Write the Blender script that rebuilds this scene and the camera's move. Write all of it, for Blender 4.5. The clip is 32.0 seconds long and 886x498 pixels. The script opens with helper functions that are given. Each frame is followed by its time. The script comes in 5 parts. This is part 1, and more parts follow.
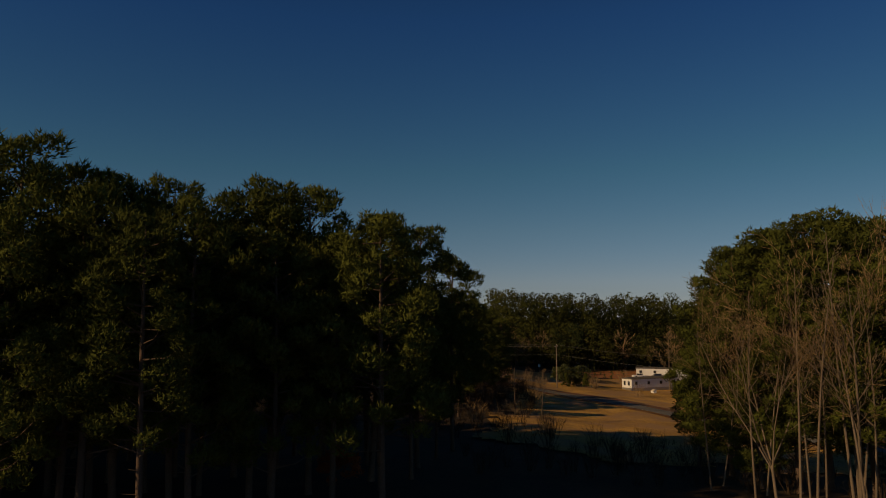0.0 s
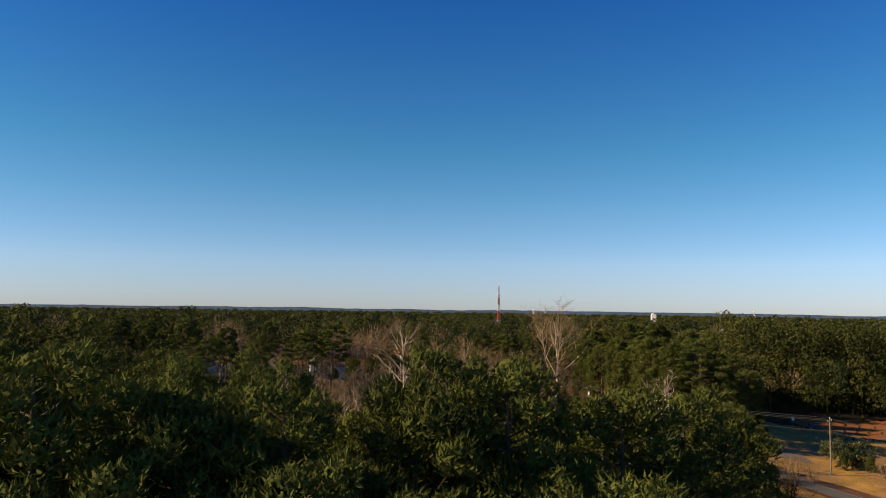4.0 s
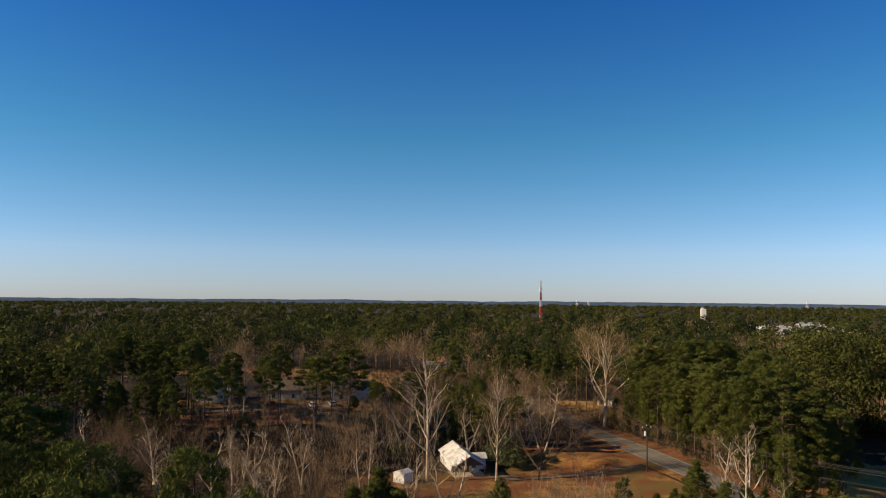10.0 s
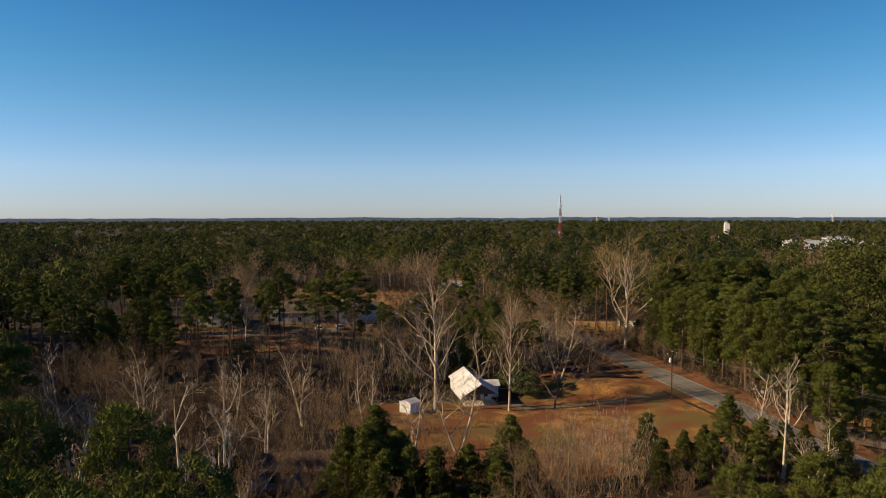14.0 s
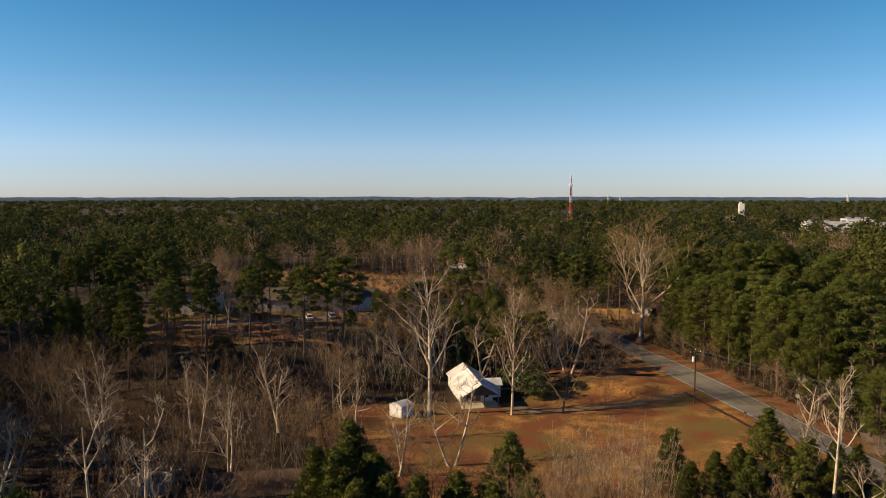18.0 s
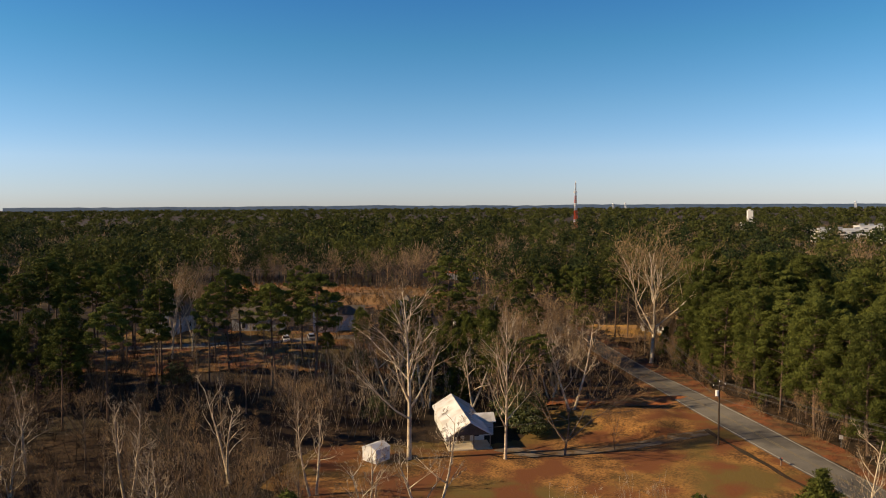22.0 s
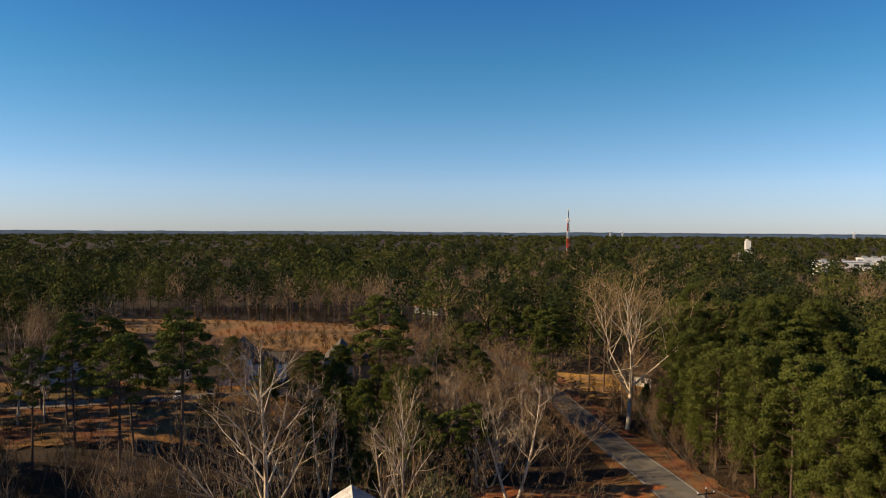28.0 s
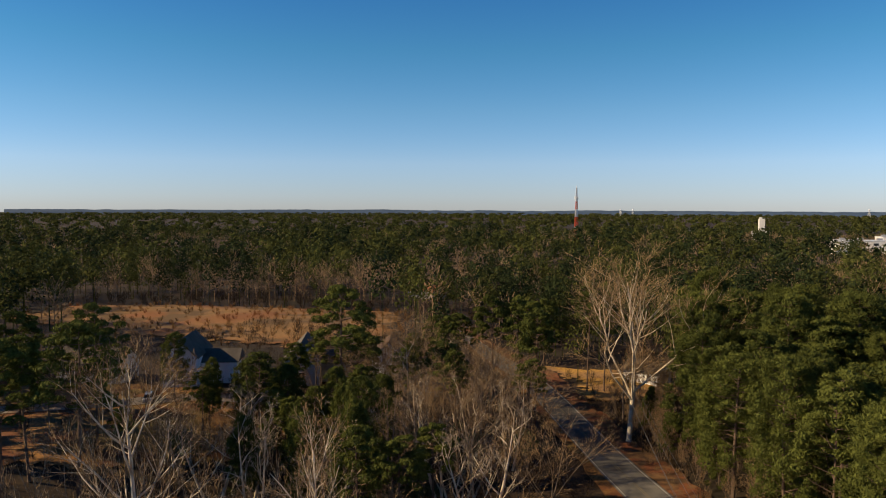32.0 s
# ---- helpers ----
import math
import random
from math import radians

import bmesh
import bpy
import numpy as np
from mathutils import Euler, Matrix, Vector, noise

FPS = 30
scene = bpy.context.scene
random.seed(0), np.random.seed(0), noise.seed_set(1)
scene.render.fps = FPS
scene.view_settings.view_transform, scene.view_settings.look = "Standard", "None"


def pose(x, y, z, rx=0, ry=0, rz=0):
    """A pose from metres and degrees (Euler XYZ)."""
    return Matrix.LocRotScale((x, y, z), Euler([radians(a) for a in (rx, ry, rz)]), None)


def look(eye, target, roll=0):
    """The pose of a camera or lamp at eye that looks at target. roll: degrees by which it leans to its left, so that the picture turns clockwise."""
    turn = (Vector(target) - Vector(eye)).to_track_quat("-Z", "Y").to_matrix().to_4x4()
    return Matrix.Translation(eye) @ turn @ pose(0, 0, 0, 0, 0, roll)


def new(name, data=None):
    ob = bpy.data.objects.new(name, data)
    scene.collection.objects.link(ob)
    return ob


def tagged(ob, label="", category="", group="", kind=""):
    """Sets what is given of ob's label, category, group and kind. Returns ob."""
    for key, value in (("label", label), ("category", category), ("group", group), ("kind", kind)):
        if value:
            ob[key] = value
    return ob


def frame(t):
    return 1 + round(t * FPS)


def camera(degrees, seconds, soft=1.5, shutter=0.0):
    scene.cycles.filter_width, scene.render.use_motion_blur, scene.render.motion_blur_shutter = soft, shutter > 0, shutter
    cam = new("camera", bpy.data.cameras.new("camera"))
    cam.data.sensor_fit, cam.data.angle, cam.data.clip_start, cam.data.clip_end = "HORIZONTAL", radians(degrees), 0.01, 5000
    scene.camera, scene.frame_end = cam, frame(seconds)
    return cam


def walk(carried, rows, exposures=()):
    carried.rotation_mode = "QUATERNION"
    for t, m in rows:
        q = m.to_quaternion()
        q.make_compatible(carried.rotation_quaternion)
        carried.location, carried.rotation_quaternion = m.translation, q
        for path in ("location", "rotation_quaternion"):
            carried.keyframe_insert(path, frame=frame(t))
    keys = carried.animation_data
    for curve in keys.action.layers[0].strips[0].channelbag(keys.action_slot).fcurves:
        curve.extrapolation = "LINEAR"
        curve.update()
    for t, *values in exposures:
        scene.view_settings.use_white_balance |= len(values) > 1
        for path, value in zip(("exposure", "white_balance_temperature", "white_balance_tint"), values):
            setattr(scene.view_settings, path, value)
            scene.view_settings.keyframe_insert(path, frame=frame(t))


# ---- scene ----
cam = camera(63.1, 32.0, soft=1.05)
PATH = [
    (0.0, (2.938, -2.071, 14.406), (2.866, -0.084, 14.618), 0.0),
    (0.5, (2.745, 1.044, 17.531), (2.537, 3.022, 17.736), 0.1),
    (1.0, (2.205, 4.195, 20.718), (1.877, 6.158, 20.911), 0.2),
    (1.5, (1.293, 7.345, 23.814), (0.867, 9.291, 23.993), 0.3),
    (2.0, (-0.012, 10.547, 26.441), (-0.517, 12.475, 26.608), 0.6),
    (2.5, (-1.216, 13.845, 28.232), (-1.768, 15.761, 28.395), 0.6),
    (3.0, (-1.819, 17.132, 29.229), (-2.405, 19.037, 29.39), 0.7),
    (3.5, (-2.442, 20.894, 30.068), (-3.051, 22.792, 30.23), 0.8),
    (4.0, (-2.654, 24.596, 31.09), (-3.28, 26.489, 31.254), 0.8),
    (4.5, (-2.912, 27.46, 32.58), (-3.557, 29.346, 32.743), 0.7),
    (6.5, (-5.383, 37.914, 37.834), (-6.067, 39.786, 38.003), 1.0),
    (7, (-5.909, 40.505, 38.291), (-6.6, 42.375, 38.463), 0.6),
    (7.5, (-6.447, 42.49, 38.611), (-7.144, 44.356, 38.788), 0.6),
    (8, (-6.871, 44.155, 38.856), (-7.576, 46.018, 39.033), 0.5),
    (8.5, (-7.17, 45.646, 39.044), (-7.883, 47.506, 39.221), 0.5),
    (9, (-7.401, 47.06, 39.179), (-8.12, 48.918, 39.352), 0.5),
    (9.5, (-7.704, 48.46, 39.21), (-8.432, 50.315, 39.374), 0.5),
    (10, (-8.039, 49.822, 39.206), (-8.774, 51.677, 39.342), 0.5),
    (10.5, (-8.341, 51.219, 39.239), (-9.084, 53.073, 39.346), 0.5),
    (11, (-8.625, 52.77, 39.311), (-9.374, 54.622, 39.389), 0.4),
    (11.5, (-8.941, 54.505, 39.364), (-9.698, 56.355, 39.412), 0.4),
    (12, (-9.341, 56.273, 39.386), (-10.104, 58.121, 39.405), 0.3),
    (12.5, (-9.764, 58.194, 39.434), (-10.532, 60.041, 39.426), 0.2),
    (13, (-10.222, 60.136, 39.449), (-10.996, 61.98, 39.413), 0.2),
    (13.5, (-10.655, 62.154, 39.474), (-11.435, 63.994, 39.407), 0.0),
    (14, (-10.995, 64.058, 39.503), (-11.78, 65.895, 39.409), -0.1),
    (14.5, (-11.355, 65.942, 39.556), (-12.145, 67.775, 39.436), -0.1),
    (16.5, (-13.319, 74.157, 39.856), (-14.121, 75.982, 39.699), -0.1),
    (17, (-13.952, 76.196, 39.802), (-14.755, 78.021, 39.648), 0.0),
    (17.5, (-14.527, 78.228, 39.746), (-15.332, 80.053, 39.594), -0.0),
    (18, (-15.017, 80.236, 39.71), (-15.826, 82.059, 39.559), -0.0),
    (18.5, (-15.511, 82.233, 39.723), (-16.321, 84.056, 39.574), -0.1),
    (19, (-16.039, 84.306, 39.783), (-16.852, 86.127, 39.635), -0.1),
    (19.5, (-16.586, 86.447, 39.88), (-17.402, 88.268, 39.734), -0.1),
    (20, (-17.2, 88.577, 39.878), (-18.017, 90.397, 39.735), -0.1),
    (20.5, (-17.738, 90.779, 39.792), (-18.557, 92.599, 39.652), -0.2),
    (21, (-18.242, 93.226, 39.694), (-19.062, 95.045, 39.556), -0.2),
    (21.5, (-18.698, 96.012, 39.64), (-19.519, 97.83, 39.506), -0.2),
    (22, (-19.055, 98.826, 39.629), (-19.878, 100.645, 39.501), -0.3),
    (22.5, (-19.382, 101.637, 39.666), (-20.205, 103.455, 39.544), -0.2),
    (23, (-19.703, 104.395, 39.689), (-20.526, 106.214, 39.573), -0.1),
    (23.5, (-19.864, 107.191, 39.68), (-20.687, 109.011, 39.569), -0.1),
    (24, (-20.002, 110.222, 39.703), (-20.825, 112.042, 39.598), -0.1),
    (24.5, (-20.131, 113.262, 39.737), (-20.953, 115.083, 39.637), -0.0),
    (25, (-20.3, 116.307, 39.785), (-21.123, 118.128, 39.691), 0.3),
    (25.5, (-20.299, 119.338, 39.783), (-21.121, 121.159, 39.694), 0.2),
    (27.5, (-19.959, 131.475, 39.857), (-20.781, 133.297, 39.796), 0.4),
    (28, (-19.895, 134.491, 39.934), (-20.715, 136.315, 39.879), 0.3),
    (28.5, (-19.938, 137.378, 40.012), (-20.758, 139.201, 39.961), 0.4),
    (29, (-20.045, 140.179, 40.063), (-20.865, 142.003, 40.017), 0.3),
    (29.5, (-20.194, 142.878, 40.092), (-21.015, 144.701, 40.048), 0.2),
    (30, (-20.423, 145.5, 40.143), (-21.244, 147.323, 40.099), 0.2),
    (30.5, (-20.743, 148.076, 40.153), (-21.567, 149.898, 40.106), 0.3),
    (31, (-21.153, 150.774, 40.163), (-21.981, 152.593, 40.1), 0.3),
    (31.5, (-21.679, 153.632, 40.155), (-22.515, 155.447, 40.071), 0.3),
    (32, (-22.293, 156.564, 40.124), (-23.137, 158.373, 40.009), 0.2),
]
walk(cam, [(t, look(eye, target, roll)) for t, eye, target, roll in PATH],
     exposures=[(0.0, -1.08, 8300, 14), (0.5, -0.58, 8000, 14), (1.0, -0.23, 7400, 12), (1.5, 0.1, 7000, 11), (2.0, 0.34, 6750, 10), (2.5, 0.44, 6600, 10), (9.0, 0.39, 6500, 10), (13.0, 0.42, 6550, 10), (19.0, 0.54, 6850, 11), (23.0, 0.52, 6750, 11), (32.0, 0.44, 6600, 10)])

# ---- daylight: a low winter sun under a clear sky ----
SUN_TO = Vector((-0.86, -0.50, 0.0)).normalized() * math.cos(radians(26)) + Vector((0, 0, math.sin(radians(26))))
world = bpy.data.worlds.new("clear_winter_sky")
scene.world = world
world.use_nodes = True
wn = world.node_tree
sky = wn.nodes.new("ShaderNodeTexSky")
sky.sky_type, sky.sun_disc = "NISHITA", False
sky.sun_elevation, sky.sun_rotation = radians(26), math.atan2(SUN_TO.x, SUN_TO.y)
sky.altitude, sky.air_density, sky.dust_density, sky.ozone_density = 200, 1.0, 0.05, 3.0
rich = wn.nodes.new("ShaderNodeHueSaturation")
rich.inputs["Saturation"].default_value = 1.22
# the clear air's own colour: lavender low down, cyan above, deep blue on high
where, height = wn.nodes.new("ShaderNodeTexCoord"), wn.nodes.new("ShaderNodeSeparateXYZ")
air = wn.nodes.new("ShaderNodeValToRGB")
for k, (z, col) in enumerate(((0.0, (0.47, 0.56, 0.95)), (0.06, (0.61, 0.66, 0.90)), (0.13, (0.55, 0.685, 0.80)), (0.21, (0.40, 0.675, 0.735)), (0.40, (0.21, 0.51, 0.79)), (0.70, (0.135, 0.23, 0.30)))):
    e = air.color_ramp.elements[k] if k < 2 else air.color_ramp.elements.new(z)
    e.position, e.color = z, (*col, 1)
wn.links.new(where.outputs["Generated"], height.inputs[0])
wn.links.new(height.outputs["Z"], air.inputs[0])
cool = wn.nodes.new("ShaderNodeMix")
cool.data_type, cool.blend_type = "RGBA", "MULTIPLY"
cool.inputs["Factor"].default_value = 1.0
wn.links.new(sky.outputs[0], rich.inputs["Color"])
wn.links.new(rich.outputs[0], cool.inputs["A"])
wn.links.new(air.outputs[0], cool.inputs["B"])
wn.links.new(cool.outputs["Result"], wn.nodes["Background"].inputs[0])
wn.nodes["Background"].inputs[1].default_value = 0.108
sun = new("sun", bpy.data.lights.new("sun", "SUN"))
sun.data.energy, sun.data.angle, sun.data.color = 5.0, radians(0.5), (1.0, 0.76, 0.47)
sun.matrix_world = Matrix.Translation((-200, -120, 120)) @ SUN_TO.to_track_quat("Z", "Y").to_matrix().to_4x4()


# ---- materials ----
def material(name, low, high, scale=1.0, fine=12.0, rough=0.9, bump=0.3, metal=0.0, by_object=0.0, by_island=0.0, spec=0.3, stain=None, stain_scale=0.15, stain2=None, stain2_scale=0.3, translucent=0.0, hard=0.38):
    """Two scales of mottling between low and high, with a bump, and a third colour in stains."""
    m = bpy.data.materials.new(name)
    m.use_nodes = True
    n, l = m.node_tree.nodes, m.node_tree.links
    p = n["Principled BSDF"]
    p.inputs["Roughness"].default_value, p.inputs["Metallic"].default_value = rough, metal
    p.inputs["Specular IOR Level"].default_value = spec
    co = n.new("ShaderNodeTexCoord")
    a, b = n.new("ShaderNodeTexNoise"), n.new("ShaderNodeTexNoise")
    a.inputs["Scale"].default_value, b.inputs["Scale"].default_value = scale, fine
    a.inputs["Detail"].default_value = b.inputs["Detail"].default_value = 5
    l.new(co.outputs["Object"], a.inputs["Vector"]), l.new(co.outputs["Object"], b.inputs["Vector"])
    s = n.new("ShaderNodeMath")
    s.operation = "ADD"
    l.new(a.outputs[0], s.inputs[0]), l.new(b.outputs[0], s.inputs[1])
    last = s.outputs[0]
    for on, node, out in ((by_object, "ShaderNodeObjectInfo", "Random"), (by_island, "ShaderNodeNewGeometry", "Random Per Island")):
        if on:
            k, o = n.new("ShaderNodeMath"), n.new(node)
            k.operation = "MULTIPLY_ADD"
            k.inputs[1].default_value = on
            l.new(o.outputs[out], k.inputs[0]), l.new(last, k.inputs[2])
            last = k.outputs[0]
    r = n.new("ShaderNodeMapRange")
    r.inputs["From Min"].default_value, r.inputs["From Max"].default_value = 1.0 - hard, 1.0 + hard + by_object + by_island
    l.new(last, r.inputs["Value"])
    mix = n.new("ShaderNodeMix")
    mix.data_type = "RGBA"
    mix.inputs["A"].default_value, mix.inputs["B"].default_value = (*low, 1), (*high, 1)
    l.new(r.outputs[0], mix.inputs["Factor"])
    col = mix.outputs["Result"]
    for hue, size, off in ((stain, stain_scale, 0.0), (stain2, stain2_scale, 31.0)):
        if not hue:
            continue
        t, tr, tm, mv = n.new("ShaderNodeTexNoise"), n.new("ShaderNodeMapRange"), n.new("ShaderNodeMix"), n.new("ShaderNodeVectorMath")
        t.inputs["Scale"].default_value, t.inputs["Detail"].default_value = size, 7
        mv.inputs[1].default_value = (off, off, 0)
        l.new(co.outputs["Object"], mv.inputs[0]), l.new(mv.outputs[0], t.inputs["Vector"])
        tr.inputs["From Min"].default_value, tr.inputs["From Max"].default_value = 0.47, 0.60
        l.new(t.outputs[0], tr.inputs["Value"])
        tm.data_type = "RGBA"
        tm.inputs["B"].default_value = (*hue, 1)
        l.new(tr.outputs[0], tm.inputs["Factor"]), l.new(col, tm.inputs["A"])
        col = tm.outputs["Result"]
    l.new(col, p.inputs["Base Color"])
    if bump:
        bp = n.new("ShaderNodeBump")
        bp.inputs["Strength"].default_value, bp.inputs["Distance"].default_value = bump, 0.05
        l.new(b.outputs[0], bp.inputs["Height"]), l.new(bp.outputs[0], p.inputs["Normal"])
    if translucent:
        tl, ms = n.new("ShaderNodeBsdfTranslucent"), n.new("ShaderNodeMixShader")
        ms.inputs[0].default_value = translucent
        l.new(col, tl.inputs[0]), l.new(p.outputs[0], ms.inputs[1]), l.new(tl.outputs[0], ms.inputs[2])
        l.new(ms.outputs[0], n["Material Output"].inputs[0])
    return m


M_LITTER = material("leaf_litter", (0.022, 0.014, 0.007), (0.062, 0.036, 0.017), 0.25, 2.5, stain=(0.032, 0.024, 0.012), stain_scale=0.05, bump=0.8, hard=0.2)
M_LAWN = material("dry_winter_grass", (0.085, 0.042, 0.012), (0.36, 0.178, 0.05), 0.3, 2.6, stain=(0.13, 0.088, 0.022), stain_scale=0.06, stain2=(0.15, 0.055, 0.018), stain2_scale=0.13, bump=1.0, hard=0.2)
M_MEADOW = material("tan_meadow_grass", (0.29, 0.155, 0.032), (0.55, 0.31, 0.072), 0.15, 1.8, stain=(0.33, 0.19, 0.08), stain_scale=0.09, bump=0.9, hard=0.18)
M_FIELD = material("broomsedge_field", (0.18, 0.10, 0.034), (0.38, 0.215, 0.075), 0.12, 1.2, stain=(0.25, 0.105, 0.034), stain_scale=0.03, stain2=(0.14, 0.085, 0.034), stain2_scale=0.08, bump=0.8)
M_CLAY = material("red_clay_bank", (0.23, 0.07, 0.022), (0.44, 0.145, 0.043), 0.6, 4.0, stain=(0.22, 0.12, 0.05), stain_scale=0.3, bump=0.8, hard=0.2)
M_VERGE = material("clay_and_straw_verge", (0.09, 0.034, 0.013), (0.25, 0.085, 0.029), 0.35, 3.0, stain=(0.08, 0.045, 0.02), stain_scale=0.16, stain2=(0.17, 0.09, 0.035), stain2_scale=0.4, bump=0.9, hard=0.22)
M_ASPHALT = material("worn_asphalt", (0.12, 0.112, 0.10), (0.19, 0.178, 0.155), 0.3, 6.0, rough=0.95, spec=0.15, stain=(0.095, 0.09, 0.082), stain_scale=0.12, bump=0.25)
M_DRIVE = material("worn_gravel_drive", (0.10, 0.08, 0.058), (0.22, 0.18, 0.135), 0.5, 7.0, stain=(0.14, 0.085, 0.04), stain_scale=0.25, stain2=(0.10, 0.06, 0.025), stain2_scale=0.6, bump=0.7)
M_GRAVEL = material("gravel_drive", (0.15, 0.125, 0.10), (0.27, 0.23, 0.185), 0.7, 9.0, stain=(0.2, 0.12, 0.06), stain_scale=0.2, bump=0.6)
M_PAINT_W = material("worn_white_line", (0.24, 0.23, 0.20), (0.5, 0.48, 0.42), 0.5, 20.0, bump=0.1)
M_PAINT_Y = material("worn_yellow_line", (0.13, 0.115, 0.085), (0.24, 0.19, 0.10), 0.5, 20.0, bump=0.1)
M_BARK_PINE = material("pine_bark", (0.06, 0.042, 0.032), (0.16, 0.105, 0.075), 0.8, 9.0, by_object=0.3, bump=1.0)
M_BARK_GREY = material("grey_brown_bark", (0.085, 0.063, 0.044), (0.25, 0.19, 0.135), 0.7, 8.0, by_object=0.4, bump=0.6)
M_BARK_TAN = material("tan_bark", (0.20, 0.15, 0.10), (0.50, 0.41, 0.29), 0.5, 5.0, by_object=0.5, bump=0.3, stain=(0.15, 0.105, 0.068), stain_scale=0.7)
M_BARK_PALE = material("pale_sycamore_bark", (0.46, 0.37, 0.26), (0.74, 0.64, 0.48), 0.5, 5.0, by_object=0.2, bump=0.3, stain=(0.34, 0.26, 0.18), stain_scale=0.9)
M_TWIG = material("reddish_twigs", (0.065, 0.040, 0.021), (0.40, 0.265, 0.135), 0.3, 5.0, by_object=0.5, by_island=0.3, bump=0.0)
# brown twigs, darkened in colour for the shade within the thicket
M_BRUSH = material("shade_dark_thicket_twigs", (0.014, 0.009, 0.005), (0.075, 0.046, 0.023), 0.06, 1.5, by_island=0.4, bump=0.0)
M_NEEDLE = material("pine_needles", (0.020, 0.028, 0.008), (0.142, 0.160, 0.034), 0.35, 2.0, by_object=0.5, by_island=0.4, rough=0.9, bump=0.0, spec=0.1, translucent=0.12)
M_NEEDLE_DARK = material("dark_far_needles", (0.010, 0.018, 0.008), (0.05, 0.066, 0.022), 0.02, 0.12, by_island=0.15, rough=0.95, bump=0.0, spec=0.1, translucent=0.15, hard=0.24)
M_NEEDLE_FAR = material("far_needles", (0.013, 0.020, 0.007), (0.115, 0.122, 0.030), 0.02, 0.12, by_island=0.15, hard=0.24, rough=0.95, bump=0.0, spec=0.1, translucent=0.2)
M_LEAF = material("evergreen_leaves", (0.03, 0.045, 0.014), (0.11, 0.12, 0.04), 0.5, 4.0, by_object=0.3, by_island=0.5, rough=0.5, bump=0.0, translucent=0.2)
M_RUST = material("rust_red_leaves", (0.22, 0.05, 0.018), (0.42, 0.12, 0.04), 0.5, 4.0, by_island=0.4, bump=0.0, translucent=0.25)
M_TWIG_FAR = material("far_bare_crowns", (0.13, 0.088, 0.052), (0.36, 0.245, 0.14), 0.03, 0.5, by_island=0.6, bump=0.0)
# wooded hills with the haze of the air mixed into their colour
M_FAR_HILL = material("far_hills_haze_blue", (0.04, 0.075, 0.14), (0.075, 0.12, 0.19), 0.004, 0.03, bump=0.0)
M_SHINGLE_W = material("pale_metal_roof", (0.64, 0.65, 0.66), (0.78, 0.79, 0.80), 0.8, 6.0, rough=0.5, bump=0.1, stain=(0.54, 0.53, 0.50), stain_scale=0.4)
M_SIDING = material("white_siding", (0.68, 0.69, 0.69), (0.81, 0.82, 0.82), 0.7, 7.0, rough=0.6, bump=0.1)
M_SIDING_D = material("grey_siding", (0.24, 0.25, 0.27), (0.38, 0.39, 0.41), 0.7, 7.0, rough=0.7, bump=0.1)
M_ROOF = material("grey_shingles", (0.075, 0.066, 0.056), (0.15, 0.132, 0.112), 0.8, 7.0, spec=0.08, bump=0.4)
M_ROOF_BROWN = material("brown_shingles", (0.075, 0.05, 0.04), (0.14, 0.09, 0.07), 0.8, 7.0, bump=0.4)
M_ROOF_RED = material("red_roof_sheets", (0.36, 0.10, 0.045), (0.50, 0.17, 0.08), 0.5, 5.0, bump=0.2)
M_GLASS = material("dark_window_glass", (0.02, 0.024, 0.03), (0.045, 0.05, 0.06), 0.5, 3.0, rough=0.08, bump=0.0, spec=0.7)
M_CREAM = material("cream_porch_boards", (0.50, 0.42, 0.30), (0.66, 0.57, 0.42), 0.9, 8.0, bump=0.2)
M_WOOD = material("weathered_wood", (0.16, 0.12, 0.09), (0.30, 0.24, 0.18), 1.0, 12.0, bump=0.5)
M_CREOSOTE = material("dark_creosoted_wood", (0.035, 0.026, 0.02), (0.085, 0.062, 0.046), 1.0, 12.0, bump=0.5)
M_STEEL = material("galvanised_steel", (0.35, 0.35, 0.35), (0.5, 0.5, 0.5), 1.0, 8.0, rough=0.4, metal=0.7, bump=0.05)
M_TOWER_RED = material("tower_red_paint", (0.50, 0.07, 0.035), (0.62, 0.11, 0.05), 0.3, 3.0, bump=0.0)
M_TOWER_WHITE = material("tower_white_paint", (0.68, 0.66, 0.64), (0.82, 0.80, 0.78), 0.3, 3.0, bump=0.0)
M_CONCRETE = material("pale_concrete", (0.62, 0.60, 0.56), (0.80, 0.78, 0.74), 0.15, 1.5, bump=0.1)
M_CABLE = material("black_cable", (0.05, 0.05, 0.05), (0.10, 0.10, 0.10), 1.0, 5.0, rough=0.5, bump=0.0)
M_CAR_WHITE = material("white_car_paint", (0.68, 0.68, 0.67), (0.78, 0.78, 0.77), 0.6, 4.0, rough=0.25, bump=0.0, spec=0.5)
M_CAR_DARK = material("dark_car_paint", (0.02, 0.025, 0.035), (0.05, 0.055, 0.07), 0.6, 4.0, rough=0.25, bump=0.0, spec=0.5)
M_CAR_SILVER = material("silver_car_paint", (0.36, 0.37, 0.38), (0.46, 0.47, 0.48), 0.6, 4.0, rough=0.3, metal=0.3, bump=0.0)
M_TYRE = material("tyre_rubber", (0.015, 0.015, 0.015), (0.03, 0.03, 0.03), 1.0, 9.0, bump=0.1)


# ---- helpers for meshes ----
def sstep(a, b, x):
    u = np.clip((x - a) / (b - a), 0, 1)
    return u * u * (3 - 2 * u)


